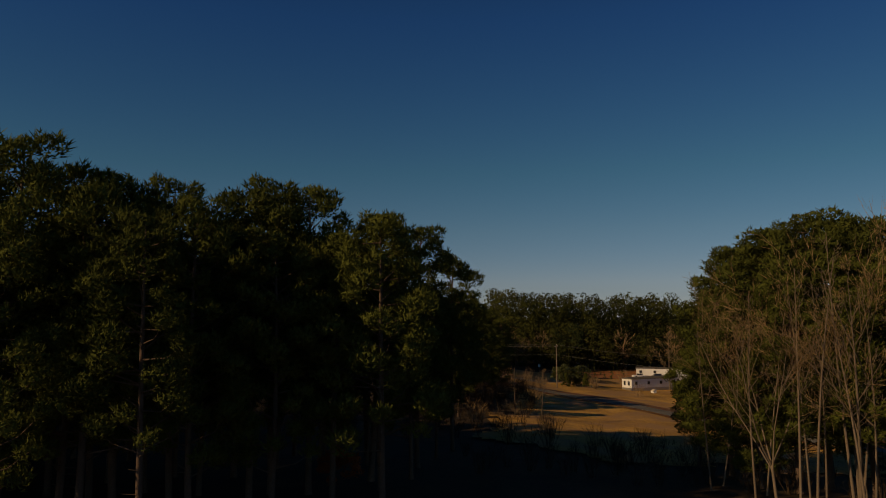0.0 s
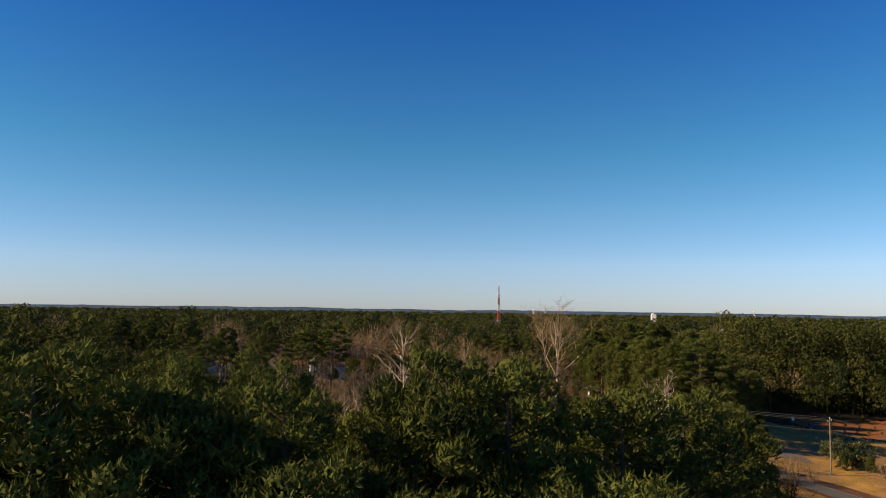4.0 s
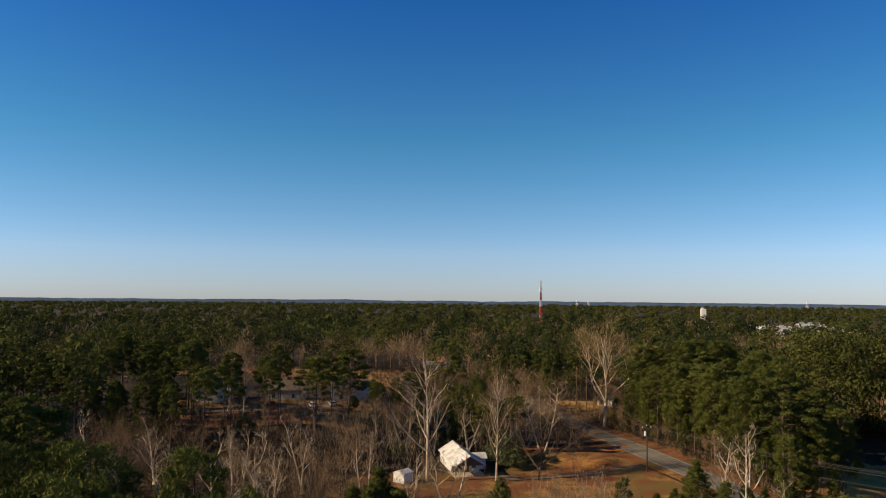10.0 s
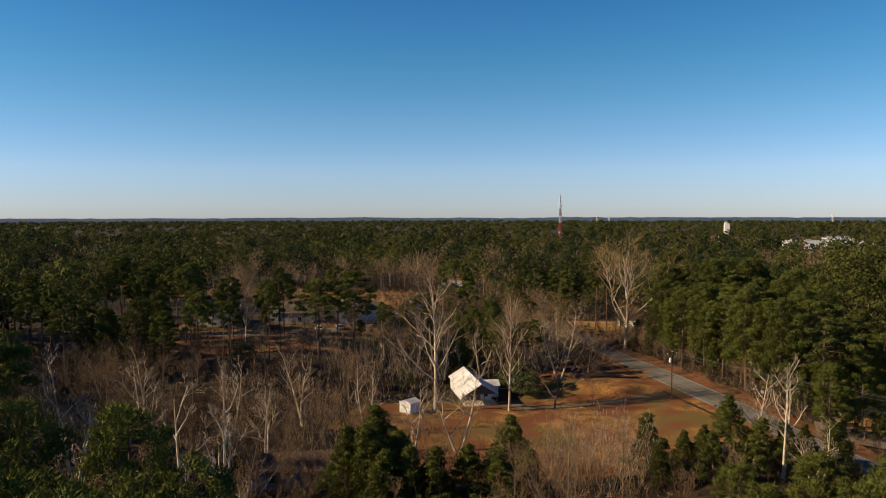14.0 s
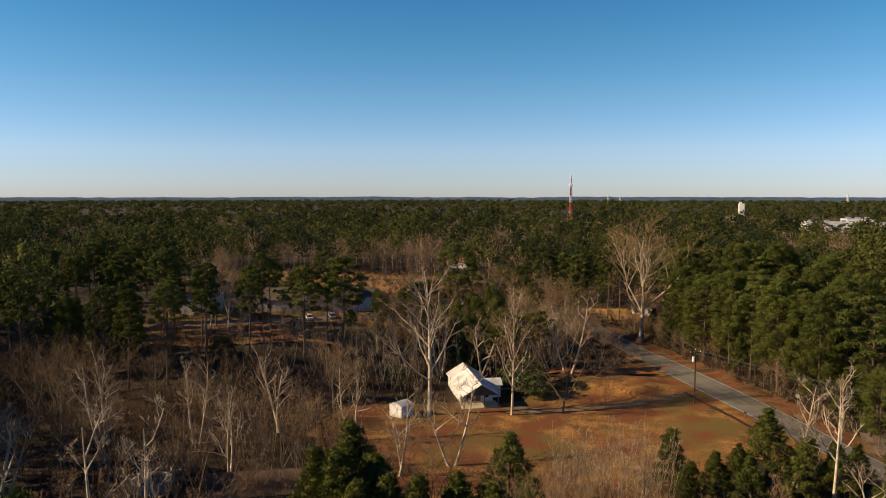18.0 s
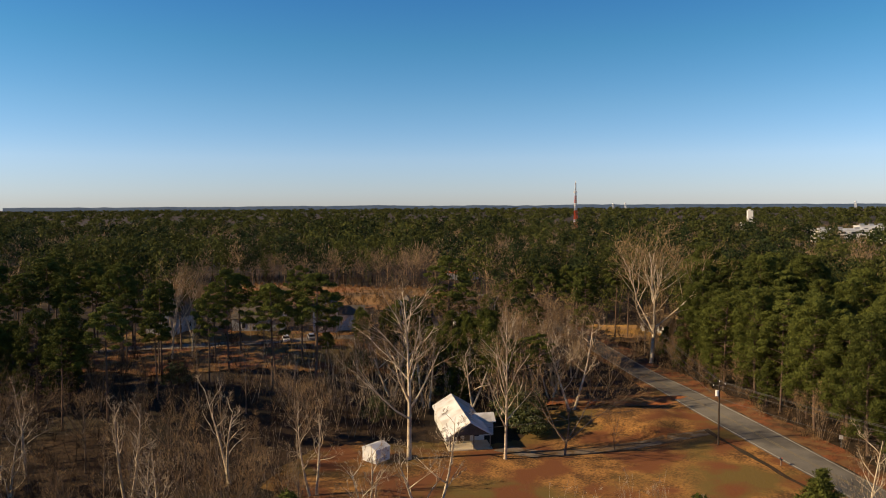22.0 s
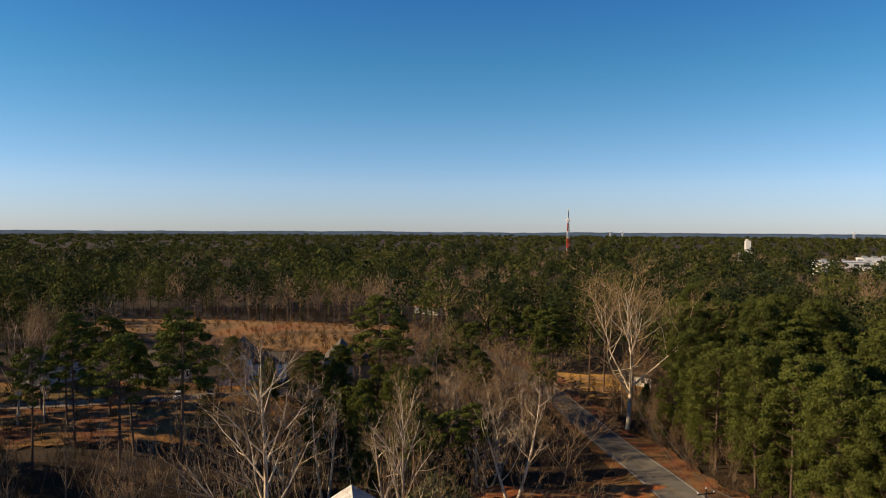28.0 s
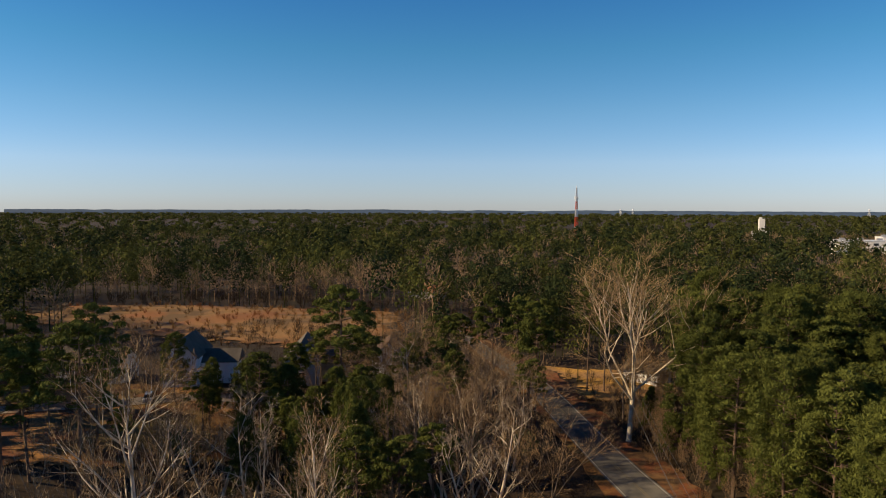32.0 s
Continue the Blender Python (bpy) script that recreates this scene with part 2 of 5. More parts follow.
def ground_z(x, y):
    """The height of the ground."""
    x, y = np.asarray(x, float), np.asarray(y, float)
    w = sstep(130, 180, y) * (1 - sstep(250, 290, y))
    far = 1 - sstep(330, 420, y)
    z = -1 + 2.9 * np.exp(-(((x + 10) / 24) ** 2)) * w
    z = z - 1.6 * sstep(8, 30, x) * far - 1.6 * sstep(30, 55, x) * far
    z = z + 6 * sstep(-85, -120, x) * sstep(150, 200, y) * far
    # the red cut bank north of the driveway
    z = z + 1.3 * sstep(224, 228, y + 0.25 * (x + 50)) * (1 - sstep(236, 246, y + 0.25 * (x + 50))) * sstep(-62, -56, x) * (1 - sstep(-37, -31, x))
    return z


def gz(x, y):
    return float(ground_z(x, y))


def part(name, bm, mat, parent=None, label=""):
    me = bpy.data.meshes.new(name)
    bmesh.ops.recalc_face_normals(bm, faces=bm.faces)
    bm.to_mesh(me)
    bm.free()
    me.materials.append(mat)
    ob = new(name, me)
    if parent:
        ob.parent = parent
    if label:
        ob["label"] = label
    return ob


def soup(name, v, f, mat):
    """A mesh of triangles from arrays."""
    me = bpy.data.meshes.new(name)
    v, f = np.asarray(v, np.float32), np.asarray(f, np.int32)
    me.vertices.add(len(v))
    me.vertices.foreach_set("co", v.ravel())
    me.loops.add(f.size)
    me.loops.foreach_set("vertex_index", f.ravel())
    me.polygons.add(len(f))
    me.polygons.foreach_set("loop_start", np.arange(0, f.size, 3, dtype=np.int32))
    me.polygons.foreach_set("loop_total", np.full(len(f), 3, np.int32))
    me.update(calc_edges=True)
    me.materials.append(mat)
    return me


def thing(name, m, label, category, group="", kind=""):
    ob = new(name)
    ob.matrix_world = m
    ob.empty_display_size = 0.3
    return tagged(ob, label, category, group, kind)


def box(bm, x0, x1, y0, y1, z0, z1, bevel=0.0):
    r = bmesh.ops.create_cube(bm, size=1.0)
    for v in r["verts"]:
        v.co = Vector((x0 + (v.co.x + 0.5) * (x1 - x0), y0 + (v.co.y + 0.5) * (y1 - y0), z0 + (v.co.z + 0.5) * (z1 - z0)))
    if bevel:
        edges = list({e for v in r["verts"] for e in v.link_edges})
        bmesh.ops.bevel(bm, geom=edges, offset=bevel, segments=1, affect="EDGES")
    return bm


def boxed(*a, bevel=0.0):
    return box(bmesh.new(), *a, bevel=bevel)


def rod(bm, a, b, ra, rb=None, n=8):
    a, b = Vector(a), Vector(b)
    rb = ra if rb is None else rb
    q = (b - a).to_track_quat("Z", "Y").to_matrix()
    rings = []
    for p, r in ((a, ra), (b, rb)):
        rings.append([bm.verts.new(p + q @ Vector((r * math.cos(k * math.tau / n), r * math.sin(k * math.tau / n), 0))) for k in range(n)])
    for k in range(n):
        bm.faces.new((rings[0][k], rings[0][(k + 1) % n], rings[1][(k + 1) % n], rings[1][k]))
    bm.faces.new(rings[0][::-1]), bm.faces.new(rings[1])
    return bm


def prism(profile, y0, y1):
    """A profile of (x, z) points run along y."""
    bm = bmesh.new()
    a = [bm.verts.new((x, y0, z)) for x, z in profile]
    b = [bm.verts.new((x, y1, z)) for x, z in profile]
    n = len(profile)
    for k in range(n):
        bm.faces.new((a[k], a[(k + 1) % n], b[(k + 1) % n], b[k]))
    bm.faces.new(a[::-1]), bm.faces.new(b)
    return bm


# ---- trees: makers of triangle arrays ----
class Soup:
    def __init__(self):
        self.v, self.f = [], []

    def tube(self, pts, radii, n=5):
        base = len(self.v)
        for i, (p, r) in enumerate(zip(pts, radii)):
            d = (Vector(pts[min(i + 1, len(pts) - 1)]) - Vector(pts[max(i - 1, 0)])).normalized()
            s = d.orthogonal().normalized()
            t = d.cross(s)
            for k in range(n):
                a = k * math.tau / n
                self.v.append(tuple(Vector(p) + r * (math.cos(a) * s + math.sin(a) * t)))
        for i in range(len(pts) - 1):
            for k in range(n):
                a, b = base + i * n + k, base + i * n + (k + 1) % n
                self.f += [(a, b, b + n), (a, b + n, a + n)]

    def sliver(self, p, q, w, rnd):
        p, q = Vector(p), Vector(q)
        s = (q - p).cross(Vector((rnd.gauss(0, 1), rnd.gauss(0, 1), rnd.gauss(0, 1))))
        s = s.normalized() * w if s.length > 1e-6 else Vector((w, 0, 0))
        b = len(self.v)
        self.v += [tuple(p - s), tuple(p + s), tuple(q)]
        self.f.append((b, b + 1, b + 2))

    def arrays(self):
        return np.array(self.v, float).reshape(-1, 3), np.array(self.f, int).reshape(-1, 3)


def lobe(s, c, r, n, rnd, length=0.5, width=0.16, flat=0.7, lift=0.45, ragged=0.25):
    """A billow of foliage: sprays lying like shingles over an uneven dome, their tips lifted."""
    lump = Vector((rnd.random() * 90, rnd.random() * 90, rnd.random() * 90))
    for _ in range(n):
        o = Vector((rnd.gauss(0, 1), rnd.gauss(0, 1), rnd.gauss(0.3, 0.9))).normalized()
        p = c + Vector((o.x, o.y, o.z * flat)) * r * (0.9 + 0.4 * noise.noise(o * 1.5 + lump)) * rnd.uniform(0.8, 1.05)
        out = Vector((o.x * flat + rnd.gauss(0, ragged), o.y * flat + rnd.gauss(0, ragged), o.z + rnd.gauss(0.05, ragged))).normalized()
        e = out.cross(Vector((rnd.gauss(0, 1), rnd.gauss(0, 1), rnd.gauss(0, 0.4)))).normalized()
        e = (e * (1 if e.z > 0 else -1) + out * lift).normalized() * length * rnd.uniform(0.65, 1.3)
        w = e.cross(out).normalized() * width * rnd.uniform(0.65, 1.3)
        k = len(s.v)
        s.v += [tuple(p - e * 0.4 - w), tuple(p - e * 0.4 + w), tuple(p + e * 0.6)]
        s.f.append((k, k + 1, k + 2))


def tufts(s, c, r, n, rnd, length=0.5, width=0.045, flat=0.7, blades=4):
    """Upright brushes of needles over a billow."""
    for _ in range(n):
        o = Vector((rnd.gauss(0, 1), rnd.gauss(0, 1), rnd.gauss(0.5, 0.8))).normalized()
        p = c + Vector((o.x, o.y, o.z * flat)) * r * rnd.uniform(0.8, 1.06)
        d = (o * 0.7 + Vector((0, 0, 0.75))).normalized()
        for _ in range(blades):
            e = (d + Vector((rnd.gauss(0, 0.34), rnd.gauss(0, 0.34), rnd.gauss(0, 0.25)))).normalized() * length * rnd.uniform(0.7, 1.2)
            w = e.cross(Vector((rnd.gauss(0, 1), rnd.gauss(0, 1), rnd.gauss(0, 1)))).normalized() * width
            k = len(s.v)
            s.v += [tuple(p - w), tuple(p + w), tuple(p + e)]
            s.f.append((k, k + 1, k + 2))


def pine(seed, h=24.0, base=0.5, spread=3.6, lobes=34, size=1.2, cover=1.25, length=0.55, width=0.16, flat=0.68, wide_at=0.35, brushes=0, dead=5, cone=0.0):
    """A loblolly pine: bare bole, rising limbs, a rounded crown of separate billows. Returns (trunk arrays, crown arrays)."""
    rnd = random.Random(seed)
    wood, leaf = Soup(), Soup()
    bend = [rnd.uniform(-0.5, 0.5) for _ in range(4)]
    axis = lambda u: Vector((bend[0] * math.sin(2.6 * u) + bend[1] * u * u, bend[2] * math.sin(2.2 * u) + bend[3] * u * u, u * h))
    us = [0, 0.02, 0.15, 0.35, 0.55, 0.75, 0.9, 0.97]
    wood.tube([axis(u) for u in us], [0.32, 0.25, 0.22, 0.19, 0.155, 0.11, 0.06, 0.02], 7)
    for _ in range(dead):
        u, a = rnd.uniform(base * 0.45, base + 0.05), rnd.uniform(0, math.tau)
        wood.tube([axis(u), axis(u) + Vector((math.cos(a), math.sin(a), 0.1)) * rnd.uniform(0.6, 2.0)], [0.04, 0.012], 3)
    lop = [rnd.uniform(0.78, 1.2) for _ in range(5)]
    top = 1 - size * 0.75 / h
    for i in range(lobes):
        k = (i + rnd.random()) / lobes
        k = k ** 0.9
        u = base + (top - base) * k
        a = i * 2.4 + rnd.uniform(-0.45, 0.45)
        t = (k - wide_at) / (1.03 - wide_at) if k > wide_at else (wide_at - k) / (wide_at + 0.45)
        prof = math.sqrt(max(0.0, 1 - t * t)) * (1 - cone * k)
        q = spread * prof * rnd.uniform(0.5, 1.0) * lop[int(a / math.tau * 5) % 5]
        c = axis(u) + Vector((math.cos(a) * q, math.sin(a) * q, rnd.gauss(0, 0.25)))
        root = axis(max(0.1, u - (0.25 + 0.5 * rnd.random()) * q / h))
        wood.tube([root, root.lerp(c, 0.6) - Vector((0, 0, 0.12 * q)), c], [0.035 + 0.013 * q, 0.035, 0.014], 3)
        r = size * rnd.uniform(0.65, 1.25) * (0.8 + 0.3 * prof)
        lobe(leaf, c, r, int(cover * 8.5 * r * r / (length * width)), rnd, length, width, flat * rnd.uniform(0.85, 1.15), 0.5, 0.32)
        if brushes:
            tufts(leaf, c, r, int(brushes * r * r), rnd, flat=flat)
    lobe(leaf, axis(top), size * 0.8, int(cover * 5 * size * size / (length * width)), rnd, length, width, 0.9)
    return wood.arrays(), leaf.arrays()


def bare(seed, h=17.0, limbs=9, spread=0.55, levels=3, kids=(5, 5, 5), clear=0.3, twist=0.35, girth=0.28, twig=0.022, stems=1, fork=0.0, rising=(0.45, 1.1), stout=0.62):
    """A leafless tree: trunk, limbs and twigs. Returns (wood arrays, twig arrays)."""
    rnd = random.Random(seed)
    wood, twigs = Soup(), Soup()

    def grow(p, d, ln, r, lev):
        pts, q, e = [p], p, d
        n = 6 if lev == 0 else 4 if lev < 2 else 3
        for k in range(n):
            e = (e + Vector((rnd.gauss(0, twist), rnd.gauss(0, twist), rnd.gauss(0.20, twist * 0.6))) * 0.45).normalized()
            q = q + e * ln / n
            pts.append(q)
        rad = [r * (1 - 0.75 * k / n) for k in range(n + 1)]
        if lev >= levels:
            for a, b, w in zip(pts, pts[1:], rad):
                twigs.sliver(a, b + (b - a) * 0.3, max(twig, w), rnd)
            if lev > levels:
                return
        else:
            wood.tube(pts, rad, 5 if lev == 0 else 4 if lev == 1 else 3)
        for k in range(kids[min(lev, len(kids) - 1)]):
            u = rnd.uniform(0.3, 1.0) * n
            i = min(n - 1, int(u))
            s = pts[i].lerp(pts[i + 1], u - i)
            ax = e.orthogonal().normalized()
            ax.rotate(Matrix.Rotation(rnd.uniform(0, math.tau), 3, e))
            dd = (e * rnd.uniform(0.7, 1.1) + ax * rnd.uniform(0.5, 1.0)).normalized()
            grow(s, dd, ln * rnd.uniform(0.38, 0.62) * (1.15 - 0.35 * u / n), max(twig * 0.7, r * (1 - 0.75 * u / n) * 0.55), lev + 1)

    for st in range(stems):
        lean = Vector((rnd.gauss(0, 0.05 + 0.12 * (stems > 1)), rnd.gauss(0, 0.05 + 0.12 * (stems > 1)), 1)).normalized()
        off = Vector((rnd.gauss(0, 0.4), rnd.gauss(0, 0.4), 0)) * (stems > 1)
        bx, by = rnd.uniform(-0.6, 0.6), rnd.uniform(-0.6, 0.6)
        hh = h * (1 if st == 0 else rnd.uniform(0.7, 1.0))
        axis = lambda u: off + lean * (u * hh) + Vector((bx * math.sin(3 * u), by * math.sin(2.4 * u), 0))
        if fork:
            wood.tube([axis(u * clear) for u in (0, 0.06, 0.4, 0.75, 1.04)], [girth * 1.5, girth * 1.1, girth, girth * 0.92, girth * 0.8], 8)
            for i in range(int(fork)):
                a = i * math.tau / fork + rnd.uniform(-0.4, 0.4)
                t = rnd.uniform(0.45, 0.95) * (1.25 if fork > 6 else 1.0) if i else 0.1
                d = Vector((math.cos(a) * t, math.sin(a) * t, 1)).normalized()
                grow(axis(clear * rnd.uniform(0.75, 1.0)), d, h * (1 - clear) * rnd.uniform(0.8, 1.02), girth * rnd.uniform(0.5, 0.72), 0)
            continue
        us = [0, 0.02, 0.12, 0.3, 0.5, 0.7, 0.86, 1.0]
        g = girth / (1 + 0.3 * (stems - 1))
        wood.tube([axis(u) for u in us], [g * 1.5, g * 1.1, g, g * 0.85, g * 0.65, g * 0.42, g * 0.22, 0.02], 7)
        for i in range(limbs):
            k = (i + rnd.random()) / limbs
            u = clear + (0.97 - clear) * k
            a = i * 2.4 + rnd.uniform(-0.6, 0.6)
            d = Vector((math.cos(a), math.sin(a), rnd.uniform(*rising) + 0.5 * k)).normalized()
            grow(axis(u), d, h * spread * (1.0 - 0.62 * k) * rnd.uniform(0.65, 1.1), g * (0.9 - 0.6 * u) * stout, 1)
    return wood.arrays(), twigs.arrays()


def bush(seed, r=1.6, h=2.4, stems=14, twig=0.02):
    """A clump of bare upright stems."""
    rnd = random.Random(seed)
    s = Soup()
    for _ in range(stems):
        a, q = rnd.uniform(0, math.tau), r * 0.35 * rnd.random()
        p = Vector((q * math.cos(a), q * math.sin(a), -0.1))
        d = Vector((math.cos(a) * rnd.uniform(0, 0.6), math.sin(a) * rnd.uniform(0, 0.6), 1)).normalized()
        e = p + d * h * rnd.uniform(0.6, 1.1)
        s.sliver(p, e, twig * 1.4, rnd)
        for _ in range(7):
            b = p.lerp(e, rnd.uniform(0.25, 0.95))
            s.sliver(b, b + (d + Vector((rnd.gauss(0, 0.55), rnd.gauss(0, 0.55), rnd.gauss(0, 0.3)))) * h * rnd.uniform(0.12, 0.34), twig, rnd)
    return s.arrays()


def blob(seed, h=22.0, r=3.4, base=0.45, lobes=9, sprays=22, length=1.0, width=0.36, flat=0.7):
    """A distant evergreen: a rounded crown of a few billows on a bole."""
    rnd = random.Random(seed)
    s = Soup()
    s.sliver((0, 0, 0), (0, 0, h * 0.85), 0.2, rnd)
    for i in range(lobes):
        k = (i + rnd.random()) / lobes
        a, q = i * 2.4 + rnd.random(), r * math.sqrt(max(0.05, 1 - ((k - 0.3) / 0.75) ** 2)) * rnd.uniform(0.3, 0.72)
        size = r * rnd.uniform(0.40, 0.66)
        z = h * base + (h * (1 - base) - size * flat) * k
        lobe(s, Vector((q * math.cos(a), q * math.sin(a), z)), size, sprays, rnd, length, width, flat, 0.25, 0.2)
    return s.arrays()


def far_bare(seed, h=19.0, r=4.6, n=105, w=0.085):
    """A distant leafless crown: a trunk, a few limbs and a rounded haze of fine twigs."""
    rnd = random.Random(seed)
    s = Soup()
    s.sliver((0, 0, 0), (0, 0, h * 0.9), 0.13, rnd)
    for i in range(9):
        a, u = i * 2.4 + rnd.random(), rnd.uniform(0.28, 0.6)
        s.sliver((0, 0, h * u), (r * 0.75 * math.cos(a), r * 0.75 * math.sin(a), h * min(0.95, u + rnd.uniform(0.18, 0.32))), 0.11, rnd)
    for _ in range(n):
        o = Vector((rnd.gauss(0, 1), rnd.gauss(0, 1), rnd.gauss(0.25, 0.9))).normalized()
        q = rnd.uniform(0.35, 1.0) ** 0.6
        p = Vector((o.x * r * q, o.y * r * q, h * 0.64 + o.z * h * 0.33 * q))
        d = (o * 0.8 + Vector((rnd.gauss(0, 0.35), rnd.gauss(0, 0.35), 0.7))).normalized()
        s.sliver(p - d * 1.1, p + d * rnd.uniform(0.6, 1.4), w * rnd.uniform(0.6, 1.3), rnd)
    return s.arrays()


def scatter_stuff(name, variants, spots, mat, label, category):
    """Many copies of small triangle arrays joined into one object. spots: x, y, z, scale, turn, variant."""
    vs, fs, n = [], [], 0
    for x, y, z, sc, a, k in spots:
        v, f = variants[k % len(variants)]
        c, s = math.cos(a) * sc, math.sin(a) * sc
        w = np.empty_like(v)
        w[:, 0], w[:, 1], w[:, 2] = v[:, 0] * c - v[:, 1] * s + x, v[:, 0] * s + v[:, 1] * c + y, v[:, 2] * sc + z
        vs.append(w), fs.append(f + n)
        n += len(v)
    return tagged(new(name, soup(name, np.concatenate(vs), np.concatenate(fs), mat)), label, category, kind="stuff")


class Kind:
    """A kind of tree: a few grown meshes, planted as things that share them."""

    def __init__(self, name, grown, parts, mats, label, category, group):
        self.name, self.parts, self.label, self.category, self.group = name, parts, label, category, group
        self.meshes = [[soup(p, v, f, m) for (v, f), p, m in zip(g, parts, mats)] for g in grown]
        self.count = 0

    def plant(self, x, y, scale=1.0, turn=0.0, k=None, label="", wide=1.0):
        meshes = self.meshes[(self.count if k is None else k) % len(self.meshes)]
        self.count += 1
        ob = thing(self.name, pose(x, y, gz(x, y) - 0.05, 0, 0, math.degrees(turn)) @ Matrix.Diagonal((scale * wide, scale * wide, scale, 1)), label or self.label, self.category, self.group)
        for p, me in zip(self.parts, meshes):
            new(p, me).parent = ob
        return ob


def spread_points(seed, n, gap, inside, x0, x1, y0, y1, taken):
    """Random spots at least gap apart from one another and from those taken."""
    rnd = random.Random(seed)
    cell, out = {}, []
    for p in taken:
        cell.setdefault((int(p[0] // gap), int(p[1] // gap)), []).append(p)
    for _ in range(n * 25):
        if len(out) >= n:
            break
        x, y = rnd.uniform(x0, x1), rnd.uniform(y0, y1)
        if not inside(x, y):
            continue
        i, j = int(x // gap), int(y // gap)
        if any((x - a) ** 2 + (y - b) ** 2 < gap * gap for di in (-1, 0, 1) for dj in (-1, 0, 1) for a, b in cell.get((i + di, j + dj), ())):
            continue
        cell.setdefault((i, j), []).append((x, y))
        out.append((x, y))
    return out


def within(poly):
    """A test for a point inside a polygon of (x, y)."""
    def test(x, y):
        c, n = False, len(poly)
        for i in range(n):
            (x1, y1), (x2, y2) = poly[i], poly[i - 1]
            if (y1 > y) != (y2 > y) and x < (x2 - x1) * (y - y1) / (y2 - y1) + x1:
                c = not c
        return c
    return test


# ---- the ground, one sheet to the horizon ----
ROAD = [(150, -20), (118, 40), (88, 82), (66, 110), (52, 132), (42.5, 150), (35.5, 162), (27, 172.5), (13, 183), (-1, 195.5), (-8.5, 206), (-16, 218), (-26, 236), (-36.5, 255.5), (-43, 266.5), (-50.5, 279), (-58, 291.5), (-68, 308), (-82, 328), (-100, 345), (-125, 362)]


def bent(points, step=2.0):
    """A smooth line through the points."""
    out = []
    for i in range(len(points) - 1):
        p = [Vector((*points[max(0, min(len(points) - 1, i + k))], 0)) for k in (-1, 0, 1, 2)]
        n = max(2, int((p[2] - p[1]).length / step))
        for s in range(n):
            u = s / n
            out.append(0.5 * (2 * p[1] + (p[2] - p[0]) * u + (2 * p[0] - 5 * p[1] + 4 * p[2] - p[3]) * u * u + (3 * p[1] - p[0] - 3 * p[2] + p[3]) * u ** 3))
    return out + [Vector((*points[-1], 0))]


ROAD_LINE = bent(ROAD)


def road_gap(x, y):
    """Metres from the road's middle, minus to its left (south-west) side."""
    best, side = 1e9, 1
    for a, b in zip(ROAD_LINE[::3], ROAD_LINE[3::3]):
        d = b - a
        w = Vector((x, y, 0)) - a
        u = max(0, min(1, w.dot(d) / d.length_squared))
        r = (w - d * u).length
        if r < best:
            best, side = r, d.x * w.y - d.y * w.x
    return -best if side > 0 else best


def lines_of(fine0, fine1, step, end):
    mid = list(np.arange(fine0, fine1 + 0.1, step))
    lo, hi, d = [fine0], [fine1], step
    while hi[-1] < end:
        d *= 1.22
        lo.append(lo[-1] - d), hi.append(hi[-1] + d)
    return np.array(lo[:0:-1] + mid + hi[1:])


xs, ys = lines_of(-260, 130, 2.6, 4300), lines_of(-30, 430, 2.6, 4300)
gx, gy = np.meshgrid(xs, ys)
gzz = ground_z(gx, gy)
rough = np.array([[noise.noise(Vector((a * 0.06, b * 0.06, 0.3))) * 0.12 + noise.noise(Vector((a * 0.23, b * 0.23, 4.1))) * 0.05 for a in xs] for b in ys])
gzz = gzz + rough - 0.12
nx, ny = len(xs), len(ys)
idx = np.arange(nx * ny).reshape(ny, nx)
q = np.stack([idx[:-1, :-1], idx[:-1, 1:], idx[1:, 1:], idx[1:, :-1]], -1).reshape(-1, 4)
tri = np.concatenate([q[:, [0, 1, 2]], q[:, [0, 2, 3]]])
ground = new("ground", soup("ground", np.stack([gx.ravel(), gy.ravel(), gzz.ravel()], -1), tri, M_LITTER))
ground.data.polygons.foreach_set("use_smooth", [True] * len(ground.data.polygons))
tagged(ground, "brown woodland floor of fallen leaves and pine straw", "ground", kind="structure")


def ribbon(name, line, left, right, mat, lift, label, category, ragged=0.0, seed=0, kind="structure"):
    """A strip laid on the ground along a line, between two offsets from it."""
    v, f = [], []
    cols = max(2, int(abs(right - left) / 1.5) + 2) if right - left > 1.0 else 2
    for i, p in enumerate(line):
        d = (line[min(i + 1, len(line) - 1)] - line[max(i - 1, 0)]).normalized()
        nrm = Vector((d.y, -d.x, 0))
        for c in range(cols):
            o = left + (right - left) * c / (cols - 1)
            if ragged and c in (0, cols - 1):
                o += ragged * noise.noise(Vector((i * 0.37, c * 3.1, seed + 0.5)))
            w = p + nrm * o
            v.append((w.x, w.y, gz(w.x, w.y) + lift))
    for i in range(len(line) - 1):
        for c in range(cols - 1):
            a = i * cols + c
            f += [(a, a + 1, a + cols + 1), (a, a + cols + 1, a + cols)]
    return tagged(new(name, soup(name, v, f, mat)), label, category, kind=kind)


